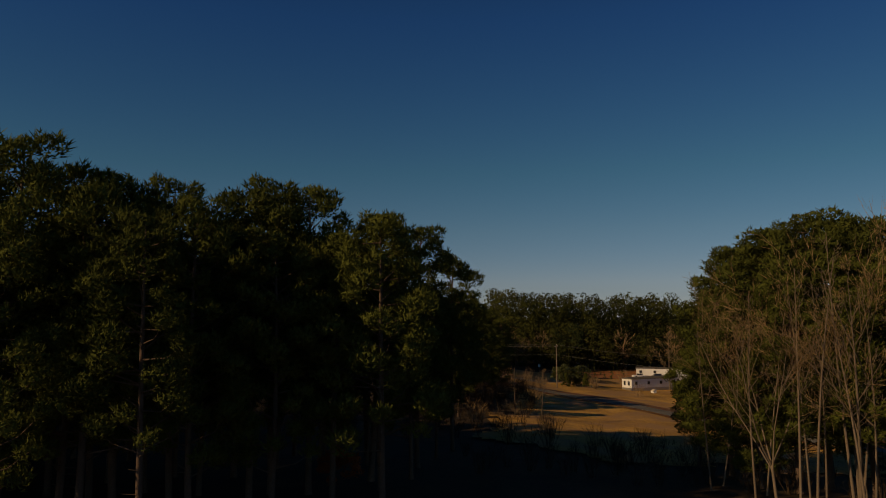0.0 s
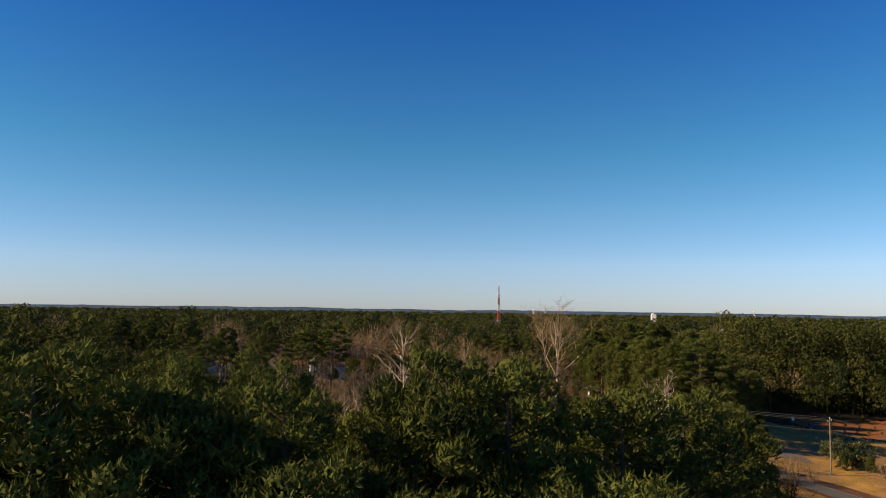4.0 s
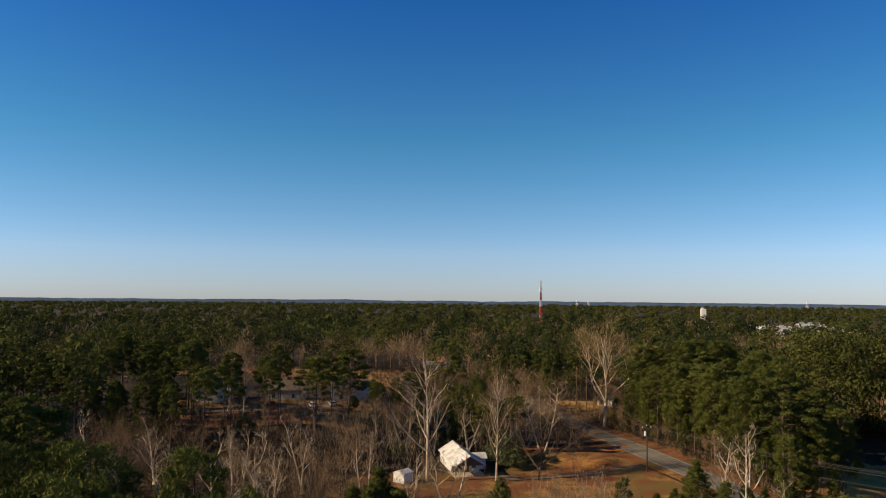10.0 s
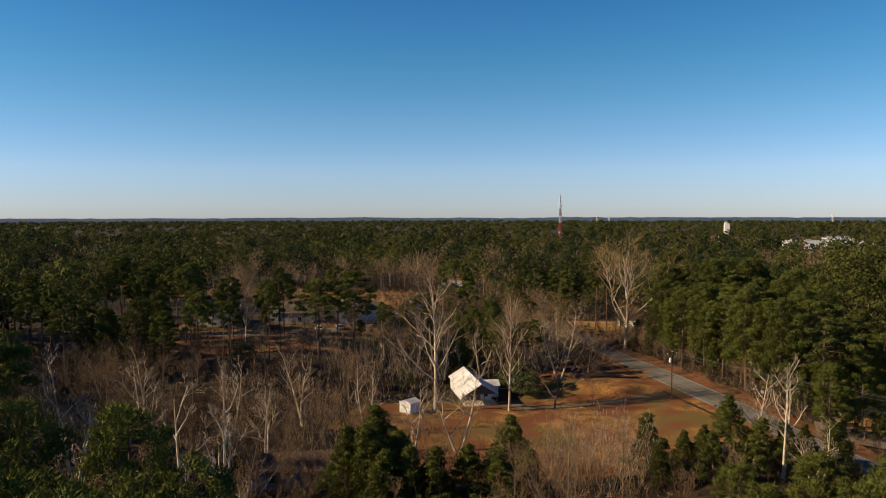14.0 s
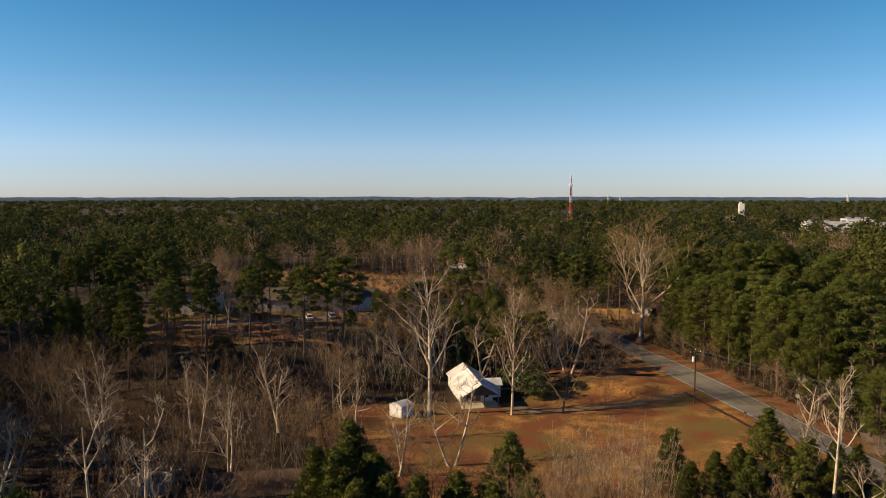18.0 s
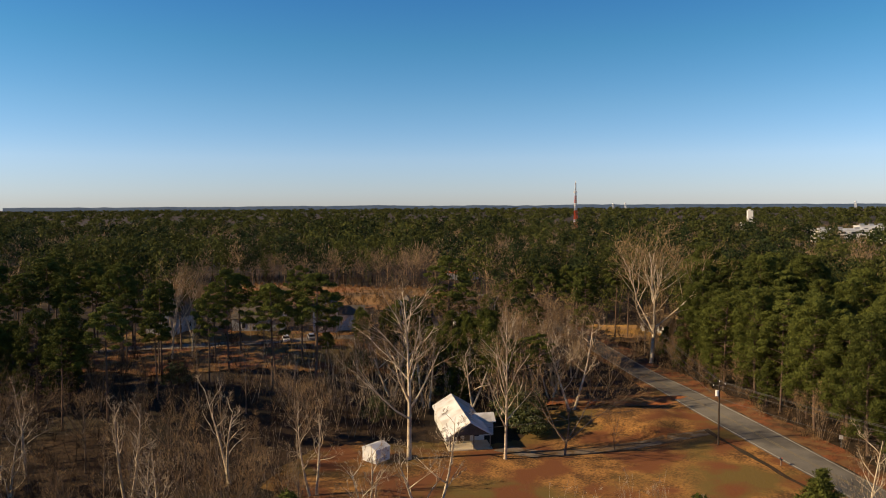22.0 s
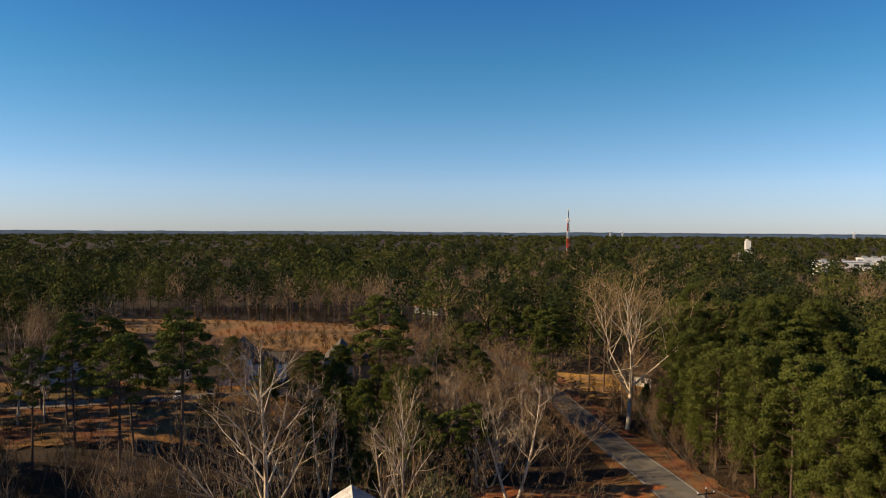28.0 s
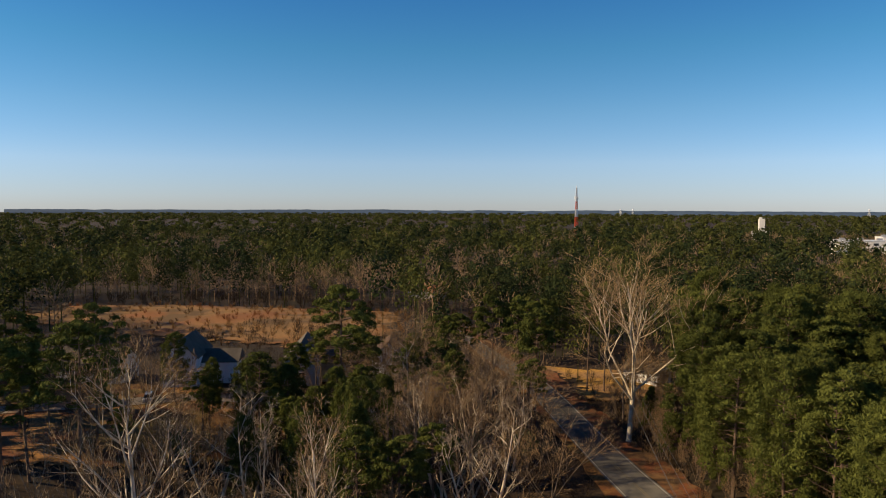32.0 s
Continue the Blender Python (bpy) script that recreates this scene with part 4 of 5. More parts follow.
def open_wood(x, y):
    return not field_in(x, y) and not yard_in(x, y) and abs(road_gap(x, y)) > 8 and not (-125 < x < -60 and abs((x + 66) * 0.50 - (y - 333) * 0.86) < 9)


def sector(seed, n, r0, r1, gap, share, test=open_wood):
    """Spots of a wood between two distances from the middle of the flight."""
    rnd = random.Random(seed)
    a, b = [], []
    for x, y in spread_points(seed, n, gap, lambda x, y: r0 < math.hypot(x + 15, y - 100) < r1 and y > 60 + 0.35 * abs(x + 15) and test(x, y), -15 - r1, -15 + r1, 60, 100 + r1, TAKEN if r1 < 500 else []):
        (a if rnd.random() < share + 0.95 * noise.noise(Vector((x * 0.009, y * 0.009, 2))) else b).append((x, y, gz(x, y) - 0.3, (0.95 + 0.3 * noise.noise(Vector((x * 0.02, y * 0.02, 9)))) * rnd.uniform(0.62, 1.18), rnd.uniform(0, 6.3), rnd.randrange(60)))
    return a, b


def mid_test(x, y):
    """Outside the part of the place whose trees are planted one by one."""
    return open_wood(x, y) and not (-190 < x < 62 and y < 300 and not (road_gap(x, y) > 41 and y > 215 and not (x > 22 and y < 290))) and not (x > 22 and y < 290 and x < 110) and not (4 < x < 60 and y < 262)


p, b = sector(70, 3200, 120, 420, 6.4, 0.58, mid_test)
def two_greens(p):
    """Yellow-green pines and dark cedars stand in drifts of their own."""
    dark = [q for q in p if noise.noise(Vector((q[0] * 0.025, q[1] * 0.025, 5))) + 0.5 * math.sin(q[4]) > 0.18]
    kept = set(dark)
    return [q for q in p if q not in kept], dark


p, dark = two_greens(p)
scatter_stuff("cedar_wood", FAR_PINE, dark, M_NEEDLE_DARK, "dark evergreens among the pine wood", "woodland")
scatter_stuff("pine_wood", FAR_PINE, p, M_NEEDLE_FAR, "dense green pine wood beyond the road and fields", "woodland")
scatter_stuff("bare_wood", FAR_BARE, b, M_TWIG_FAR, "leafless grey-brown trees among the pines", "woodland")
FAR_LOW = [blob(s + 40, 22, 4.4, 0.05, 16, 54, 0.7, 0.23, 0.8) for s in range(5)]
EAST = [(x, y, gz(x, y) - 0.3, RND.uniform(1.36, 1.58), RND.uniform(0, 6.3), RND.randrange(8)) for x, y in spread_points(27, 170, 5.4, lambda x, y: y > 306 + 0.12 * (x - 20), 14, 150, 296, 345, TAKEN)]
scatter_stuff("pine_wood", FAR_LOW, EAST, M_NEEDLE_FAR, "tall dense pines behind the mobile homes", "woodland")
WEST = [(x, y, gz(x, y) - 0.3, RND.uniform(0.95, 1.3), RND.uniform(0, 6.3), RND.randrange(8)) for x, y in spread_points(26, 460, 6.0, lambda x, y: x < -134 + 0.3 * (y - 100) and x < -112, -300, -112, 10, 196, TAKEN)]
scatter_stuff("pine_wood", FAR_PINE, WEST, M_NEEDLE_FAR, "tall shady pine wood west of the thicket", "woodland")
TUFTS = [bush(s + 40, 1.2, 1.6, 10, 0.05) for s in range(3)]
spots = [(x, y, gz(x, y), RND.uniform(0.5, 1.3), RND.uniform(0, 6.3), RND.randrange(3)) for x, y in spread_points(31, 420, 3.0, field_in, -250, -112, 292, 406, [])]
scatter_stuff("broomsedge", TUFTS, spots, M_FIELD, "tufts of reddish brown broomsedge grass", "grass")
p, b = sector(71, 6500, 420, 1000, 8.5, 0.56, lambda x, y: open_wood(x, y) and not (10 < x < 140 and 770 < y < 960))
p, dark = two_greens(p)
scatter_stuff("cedar_wood", FAR_PINE2, dark, M_NEEDLE_DARK, "darker evergreens in the distant forest", "woodland")
scatter_stuff("pine_wood", FAR_PINE2, p, M_NEEDLE_FAR, "dark green pine forest stretching into the distance", "woodland")
scatter_stuff("bare_wood", FAR_BARE, b[:1500], M_TWIG_FAR, "patches of bare brown trees in the far forest", "woodland")
p, b = sector(72, 6500, 1000, 3900, 27.0, 0.95, lambda x, y: True)
scatter_stuff("pine_wood", FAR_PINE3, p, M_NEEDLE_FAR, "hazy dark forest reaching the horizon", "woodland")


# the far hills that close the view, distance haze painted on as blue
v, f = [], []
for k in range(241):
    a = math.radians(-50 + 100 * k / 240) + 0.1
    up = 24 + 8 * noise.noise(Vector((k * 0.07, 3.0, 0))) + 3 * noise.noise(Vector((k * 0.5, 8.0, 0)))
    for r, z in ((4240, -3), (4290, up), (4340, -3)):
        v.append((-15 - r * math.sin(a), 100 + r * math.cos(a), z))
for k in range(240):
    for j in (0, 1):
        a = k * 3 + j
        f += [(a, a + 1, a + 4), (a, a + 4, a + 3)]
tagged(new("backdrop", soup("backdrop", v, f, M_FAR_HILL)), "low wooded hills along the horizon, coloured blue for haze", "hills", kind="structure")


# ---- buildings ----
def gabled(name, m, wx, wy, wall, rise, mats, label, category, eave=0.4, windows=(), group=""):
    """A house with its gables on the y ends. windows: side ('f', 'b', 'l', 'r'), offset, sill, width, height."""
    ob = thing(name, m, label, category, group)
    m_wall, m_roof = mats
    x, y = wx / 2, wy / 2
    part("wall", prism([(-x, -0.6), (x, -0.6), (x, wall), (0, wall + rise), (-x, wall)], -y, y), m_wall, ob)
    t, k = 0.14, rise / x
    for s in (-1, 1):
        e = x + eave
        part("roof", prism([(0, wall + rise + 0.03), (s * e, wall - eave * k + 0.03), (s * e, wall - eave * k + 0.03 + t), (0, wall + rise + 0.03 + t)], -y - eave, y + eave), m_roof, ob)
    for side, off, sill, w, h in windows:
        fr, pane = bmesh.new(), bmesh.new()
        if side in "fb":
            yy = -y if side == "f" else y
            s = -1 if side == "f" else 1
            a, b2 = sorted((yy, yy + s * 0.06))
            box(fr, off - w / 2 - 0.09, off + w / 2 + 0.09, a, b2, sill - 0.09, sill + h + 0.09)
            a, b2 = sorted((yy + s * 0.05, yy + s * 0.075))
            box(pane, off - w / 2, off + w / 2, a, b2, sill, sill + h)
        else:
            xx = -x if side == "l" else x
            s = -1 if side == "l" else 1
            a, b2 = sorted((xx, xx + s * 0.06))
            box(fr, a, b2, off - w / 2 - 0.09, off + w / 2 + 0.09, sill - 0.09, sill + h + 0.09)
            a, b2 = sorted((xx + s * 0.05, xx + s * 0.075))
            box(pane, a, b2, off - w / 2, off + w / 2, sill, sill + h)
        win = part("window", fr, M_SIDING, ob, "white framed window")
        part("pane", pane, M_GLASS, win)
    return ob


def on_ground(x, y, turn, up=0.0):
    return pose(x, y, gz(x, y) + up, 0, 0, turn)


house = gabled("house", pose(-69.1, 215.6, -1.0, 0, 0, 33.7), 6.5, 13.6, 2.6, 1.95, (M_SIDING, M_SHINGLE_W), "small white house with pale metal roof and open front porch", "house", 0.4,
               [("f", -1.6, 0.95, 0.9, 1.3), ("f", 1.9, 0.95, 0.9, 1.3), ("r", -4.5, 0.95, 0.9, 1.3)])
# the porch: the roof runs on over a cream deck with thin posts
for s in (-1, 1):
    part("porch_roof", prism([(0, 4.58), (s * 3.65, 2.39), (s * 3.65, 2.53), (0, 4.72)], -11.2, -7.22), M_SHINGLE_W, house)
part("porch_gable", prism([(-3.3, 2.5), (3.3, 2.5), (0, 4.5)], -10.9, -10.75), M_ROOF, house, "dark shingled porch gable")
part("porch_deck", boxed(-3.7, 3.7, -11.3, -6.82, -0.5, 0.22, bevel=0.03), M_CREAM, house, "cream painted porch deck")
part("porch_step", boxed(-0.9, 0.9, -11.9, -11.32, -0.5, 0.02, bevel=0.02), M_CREAM, house)
for x in (-3.35, 0.6, 3.35):
    part("porch_post", boxed(x - 0.08, x + 0.08, -11.0, -10.84, 0.22, 2.55, bevel=0.015), M_WOOD, house)
door = part("front_door", boxed(-0.2, 0.75, -6.86, -6.805, 0.22, 2.25), M_WOOD, house, "brown front door")
part("door_handle", rod(bmesh.new(), (0.62, -6.92, 1.2), (0.62, -6.86, 1.2), 0.035), M_STEEL, door)
part("side_wing", prism([(-3.6, -0.6), (-0.7, -0.6), (-0.7, 2.5), (-2.15, 3.4), (-3.6, 2.5)], -5.6, -3.26), M_SIDING, house).matrix_basis = pose(0, 0, 0, 0, 0, 90)
for s in (-1, 1):
    part("wing_roof", prism([(-2.15, 3.43), (-2.15 + s * 1.8, 2.31), (-2.15 + s * 1.8, 2.43), (-2.15, 3.55)], -6.0, -2.3), M_SHINGLE_W, house, "pale roof slope of the side wing").matrix_basis = pose(0, 0, 0, 0, 0, 90)


def chair(x, y, turn):
    ob = thing("porch_chair", house.matrix_world @ pose(x, y, 0.22, 0, 0, turn), "dark wooden porch armchair", "chair", "porch chairs")
    part("seat", boxed(-0.3, 0.3, -0.3, 0.3, 0.38, 0.45, bevel=0.01), M_ROOF_BROWN, ob)
    part("backrest", boxed(-0.3, 0.3, 0.24, 0.3, 0.45, 1.05, bevel=0.01), M_ROOF_BROWN, ob)
    for a in (-0.27, 0.27):
        part("armrest", boxed(a - 0.05, a + 0.05, -0.3, 0.28, 0.64, 0.69), M_ROOF_BROWN, ob)
        for b in (-0.27, 0.25):
            part("leg", boxed(a - 0.03, a + 0.03, b - 0.03, b + 0.03, 0, 0.64 if b < 0 else 0.44), M_ROOF_BROWN, ob)


chair(-2.2, -7.6, 0), chair(-1.2, -7.6, 10)

shed = gabled("garden_shed", on_ground(-75.0, 196.4, -16), 3.0, 3.1, 2.1, 0.55, (M_SIDING, M_SHINGLE_W), "small white garden shed with shallow pitched roof", "shed", 0.08)
d = part("shed_door", boxed(-0.55, 0.55, -1.60, -1.56, -0.1, 1.75, bevel=0.01), M_SIDING, shed)
part("door_handle", boxed(0.38, 0.44, -1.65, -1.60, 0.8, 1.0), M_STEEL, d)

# the brown-roofed house in the thicket, with a round pool
brown = gabled("bungalow", pose(-75.0, 155.5, -1.0, 0, 0, -57), 7.5, 13.0, 2.5, 1.6, (M_SIDING_D, M_ROOF_BROWN), "low bungalow with dark brown shingle roof among bare trees", "house", 0.5,
               [("l", -3, 0.9, 1.2, 1.2), ("l", 2, 0.9, 1.2, 1.2), ("r", -3, 0.9, 1.2, 1.2), ("r", 3, 0.9, 1.2, 1.2)])
part("roof_vent", boxed(0.9, 1.5, -2.0, -1.6, 3.4, 3.8), M_SHINGLE_W, brown, "small white roof vent")
pool = thing("swimming_pool", on_ground(-91.6, 153.0, 0), "round above-ground pool with white and blue wall", "pool")
bm = bmesh.new()
bmesh.ops.create_cone(bm, cap_ends=False, segments=32, radius1=2.6, radius2=2.6, depth=1.3, matrix=Matrix.Translation((0, 0, 0.6)))
part("pool_wall", bm, M_CAR_SILVER, pool, "pale blue-grey steel pool wall")
bm = bmesh.new()
outer = [[bm.verts.new((r * math.cos(k * math.tau / 32), r * math.sin(k * math.tau / 32), z)) for k in range(32)] for r, z in ((2.45, 1.25), (2.45, 1.33), (2.72, 1.33), (2.72, 1.25))]
for j in range(4):
    for k in range(32):
        bm.faces.new((outer[j][k], outer[j][(k + 1) % 32], outer[(j + 1) % 4][(k + 1) % 32], outer[(j + 1) % 4][k]))
part("pool_rim", bm, M_CAR_WHITE, pool, "white pool rim")
bm = bmesh.new()
bmesh.ops.create_circle(bm, cap_ends=True, segments=32, radius=2.56, matrix=Matrix.Translation((0, 0, 0.85)))
part("pool_cover", bm, M_CAR_DARK, pool, "dark sagging pool cover")

# ---- houses beyond the pines ----
def suburban(x, y, turn, w, l, wall, rise, mats, label, wing=0.0):
    ob = gabled("house", on_ground(x, y, turn), w, l, wall, rise, mats, label, "house", 0.4,
                [("f", -w * 0.14, wall * 0.62, 0.75, 1.3), ("f", w * 0.14, wall * 0.62, 0.75, 1.3), ("f", 0, 0.8, 1.2, 1.4), ("l", -l * 0.25, 0.9, 1.0, 1.4), ("l", l * 0.25, 0.9, 1.0, 1.4), ("r", -l * 0.25, 0.9, 1.0, 1.4), ("r", l * 0.2, 0.9, 1.0, 1.4)], "houses on the side street")
    if wing:
        part("wing_wall", boxed(w / 2 - 0.1, w / 2 + wing, -l * 0.2, l * 0.35, -0.6, wall * 0.72), mats[0], ob)
        bmw = prism([(-l * 0.275 - 0.35, wall * 0.72 - 0.2), (l * 0.275 + 0.35, wall * 0.72 - 0.2), (0, wall * 0.72 + l * 0.17)], 0, wing + 0.5)
        bmesh.ops.transform(bmw, matrix=pose(w / 2 - 0.1, l * 0.075, 0, 0, 0, -90), verts=bmw.verts)
        part("wing_roof", bmw, mats[1], ob)
    return ob


suburban(-129.9, 265.5, 30, 6.4, 12.0, 6.0, 3.2, (M_SIDING, M_ROOF), "two-storey white gabled house with grey shingle roof", 7.0)
suburban(-147.0, 258.4, 112, 8.0, 13.0, 3.6, 3.0, (M_SIDING_D, M_ROOF), "grey house with dark hipped shingle roof behind pines")
suburban(-112.5, 281.0, 30, 7.0, 12.0, 5.0, 3.4, (M_SIDING_D, M_ROOF), "grey gabled house with steep shingle roof", 6.0)
suburban(-167.0, 246.0, 20, 8.0, 13.0, 4.5, 3.2, (M_SIDING_D, M_ROOF), "grey-sided house with dark roof beyond the thicket")
suburban(-104.0, 303.0, 25, 7.5, 13.0, 4.0, 3.4, (M_SIDING, M_ROOF_BROWN), "white house with reddish brown roof")
suburban(-92.0, 297.0, 118, 7.5, 12.0, 3.6, 3.0, (M_SIDING_D, M_ROOF), "grey house with long shingle roof at the field's edge", 5.0)
suburban(-50.0, 331.0, 70, 6.4, 9.0, 2.8, 2.0, (M_SIDING, M_ROOF), "white roadside house with grey hipped roof behind bare trees")
suburban(-168.0, 452.0, 70, 9.0, 16.0, 3.4, 2.6, (M_SIDING_D, M_ROOF_RED), "house with red roof at the edge of the forest")

# ---- trailers and parked cars ----
def trailer(x, y, turn, l, w, roof, label):
    ob = thing("mobile_home", on_ground(x, y, turn), label, "trailer", "mobile homes")
    part("skirting", boxed(-w / 2 + 0.03, w / 2 - 0.03, 0.03, l - 0.03, -0.3, 0.7), M_STEEL, ob)
    part("wall", boxed(-w / 2, w / 2, 0, l, 0.7, 3.2, bevel=0.03), M_SIDING, ob)
    part("roof", prism([(-w / 2 - 0.12, 3.18), (w / 2 + 0.12, 3.18), (w / 2 + 0.12, 3.28), (0, 3.72), (-w / 2 - 0.12, 3.28)], -0.12, l + 0.12), roof, ob)
    for k in range(4):
        yy = 1.6 + k * (l - 3.2) / 3
        for s in (-1, 1):
            a, b2 = sorted((s * w / 2, s * (w / 2 + 0.05)))
            win = part("window", boxed(a, b2, yy - 0.5, yy + 0.5, 1.55, 2.55), M_STEEL, ob, "metal framed window")
            a, b2 = sorted((s * (w / 2 + 0.04), s * (w / 2 + 0.065)))
            part("pane", boxed(a, b2, yy - 0.42, yy + 0.42, 1.63, 2.47), M_GLASS, win)
    for xx in (-0.9, 0.9):
        win = part("window", boxed(xx - 0.45, xx + 0.45, -0.05, 0, 1.4, 2.6), M_STEEL, ob, "metal framed window")
        part("pane", boxed(xx - 0.37, xx + 0.37, -0.065, -0.04, 1.48, 2.52), M_GLASS, win)
    return ob


trailer(47.95, 209.2, -62, 17.0, 4.2, M_ROOF, "white mobile home with grey-green roof on dry grass")
trailer(64.3, 268.8, -106, 18.0, 4.4, M_ROOF, "long white mobile home with dark roof at the wood's edge")
trailer(84.0, 262.0, -90, 15.0, 4.2, M_SHINGLE_W, "white mobile home with pale roof")
trailer(64.5, 226.0, -72, 15.0, 4.2, M_SHINGLE_W, "white mobile home with flat pale roof behind a bare tree")


def car(x, y, turn, paint, label, kind="car", pickup=False):
    ob = thing(kind, on_ground(x, y, turn, 0.12), label, "car", "parked cars")
    body = boxed(-0.88, 0.88, -2.25, 2.25, 0.3, 0.95, bevel=0.12)
    part("body", body, paint, ob)
    y0, y1 = (-0.3, 1.3) if pickup else (-1.5, 1.0)
    part("cabin", prism([(-0.78, 0.9), (0.78, 0.9), (0.62, 1.5), (-0.62, 1.5)], y0, y1), M_GLASS, ob, "dark glazed cabin")
    part("cabin_roof", boxed(-0.6, 0.6, y0 + 0.1, y1 - 0.1, 1.49, 1.55, bevel=0.02), paint, ob)
    for sx in (-0.86, 0.86):
        for sy in (-1.4, 1.4):
            w = part("wheel", rod(bmesh.new(), (sx - 0.11, sy, 0.33), (sx + 0.11, sy, 0.33), 0.33, n=14), M_TYRE, ob)
            part("rim", rod(bmesh.new(), (sx - 0.12, sy, 0.33), (sx + 0.12, sy, 0.33), 0.19, n=10), M_STEEL, w)
    for sx in (-0.62, 0.62):
        part("headlight", boxed(sx - 0.16, sx + 0.16, 2.2, 2.27, 0.62, 0.78), M_SHINGLE_W, ob)
    return ob


car(63.6, 262.8, -75, M_CAR_WHITE, "white pickup truck parked on the grass", "pickup_truck", True)
car(76.0, 268.0, -80, M_CAR_WHITE, "white car parked by the mobile home")
car(70.2, 261.0, -80, M_CAR_DARK, "dark car parked by the mobile home")
car(33.9, 262.5, -75, M_CAR_DARK, "dark van parked beside the orange field")
car(-124.5, 250.5, 40, M_CAR_SILVER, "silver car parked on the side street")
car(-129.0, 246.0, 40, M_CAR_WHITE, "white car parked on the side street")
dog = thing("dog_kennel", on_ground(54.0, 203.0, 20), "small pale kennel on the grass", "kennel")
part("wall", prism([(-0.5, 0), (0.5, 0), (0.5, 0.7), (0, 1.0), (-0.5, 0.7)], -0.6, 0.6), M_SIDING, dog)
for s in (-1, 1):
    part("roof", prism([(0, 1.01), (s * 0.62, 0.64), (s * 0.62, 0.70), (0, 1.07)], -0.68, 0.68), M_CREAM, dog)

# ---- poles and wires ----
def utility_pole(x, y, h, turn, can, label, arm=True, wood=None):
    wood = wood or M_WOOD
    ob = thing("utility_pole", on_ground(x, y, turn), label, "utility pole", "utility poles")
    part("pole", rod(bmesh.new(), (0, 0, -0.5), (0, 0, h), 0.16, 0.10, 10), wood, ob)
    if arm:
        part("crossarm", boxed(-1.15, 1.15, -0.06, 0.06, h - 0.62, h - 0.48), wood, ob)
        for xx in (-1.05, 0.0, 1.05):
            z = h if xx == 0 else h - 0.48
            part("insulator", rod(bmesh.new(), (xx, 0, z), (xx, 0, z + 0.22), 0.06, 0.04, 8), M_SIDING, ob, "white porcelain insulator")
    if can:
        part("transformer", rod(bmesh.new(), (-0.42, 0, h - 2.2), (-0.42, 0, h - 1.3), 0.24, 0.24, 12), M_SIDING, ob, "pale grey transformer can")
    return ob


POLES = [(26.3, 194.5, 11.6), (-25.7, 219.4, 10.2), (-49.0, 297.0, 10.0)]
utility_pole(*POLES[0], 62, False, "pale weathered utility pole with crossarm by the bend")
utility_pole(*POLES[1], 40, True, "dark wooden utility pole with transformer beside the road", wood=M_CREOSOTE)
utility_pole(*POLES[2], 15, False, "wooden utility pole among roadside trees")
utility_pole(10.8, 125.6, 8.2, 0, False, "thin dark pole in the meadow", False, M_CREOSOTE)


def wire(a, b, sag, label="sagging black overhead wire"):
    cu = bpy.data.curves.new("overhead_wire", "CURVE")
    cu.dimensions, cu.bevel_depth, cu.bevel_resolution = "3D", 0.024, 1
    sp = cu.splines.new("POLY")
    sp.points.add(20)
    for i in range(21):
        u = i / 20
        p = Vector(a).lerp(Vector(b), u)
        sp.points[i].co = (p.x, p.y, p.z - 4 * sag * u * (1 - u), 1)
    cu.materials.append(M_CABLE)
    me = bpy.data.meshes.new_from_object(bpy.data.objects.new("tmp", cu))
    return tagged(new("overhead_wire", me), label, "wire", "overhead wires")


for (xa, ya, ha), (xb, yb, hb) in zip(POLES, POLES[1:]):
    for off, drop in ((-1.05, 0.3), (0.0, -0.2), (1.05, 0.3), (0.0, 2.6)):
        d = Vector((yb - ya, xa - xb, 0)).normalized() * off
        wire((xa + d.x, ya + d.y, gz(xa, ya) + ha - drop), (xb + d.x, yb + d.y, gz(xb, yb) + hb - drop), 1.1)
for off, drop in ((0.0, 0.0), (0.0, 2.6)):
    wire((26.3, 194.5, gz(26.3, 194.5) + 11.6 - drop), (70.0, 166.0, 6.5 - drop), 1.0)
wire((26.3, 194.5, gz(26.3, 194.5) + 8.6), (52.0, 211.5, -0.9), 0.5, "thin service wire to the mobile home")
wire((-25.7, 219.4, gz(-25.7, 219.4) + 8.0), (-61.5, 211.0, 1.7), 0.5, "thin service wire to the white house")

sign = thing("road_sign", on_ground(27.9, 260.4, 10), "small pale road sign on a wooden post beside the orange field", "sign")
part("post", boxed(-0.06, 0.06, -0.06, 0.06, -0.3, 2.6), M_WOOD, sign)
part("plate", boxed(-0.4, 0.4, -0.09, -0.065, 2.2, 3.1, bevel=0.01), M_SIDING, sign, "blank pale sign plate")
sign = thing("road_sign", on_ground(-8.4, 221.6, -15), "small grey road sign on a metal post", "sign")
part("post", rod(bmesh.new(), (0, 0, -0.3), (0, 0, 2.2), 0.03), M_STEEL, sign)
part("plate", boxed(-0.28, 0.28, -0.05, -0.03, 1.6, 2.2, bevel=0.008), M_STEEL, sign, "blank grey back of the sign plate")
box1 = thing("mailbox", on_ground(-16.8, 210.6, 30), "dark roadside mailbox on a wooden post", "mailbox")
part("post", boxed(-0.05, 0.05, -0.05, 0.05, -0.3, 1.0), M_WOOD, box1)
part("box", boxed(-0.12, 0.12, -0.25, 0.25, 1.0, 1.28, bevel=0.05), M_CAR_DARK, box1)
part("flag", boxed(0.125, 0.14, -0.1, 0.05, 1.15, 1.38), M_TOWER_RED, box1, "small red flag")

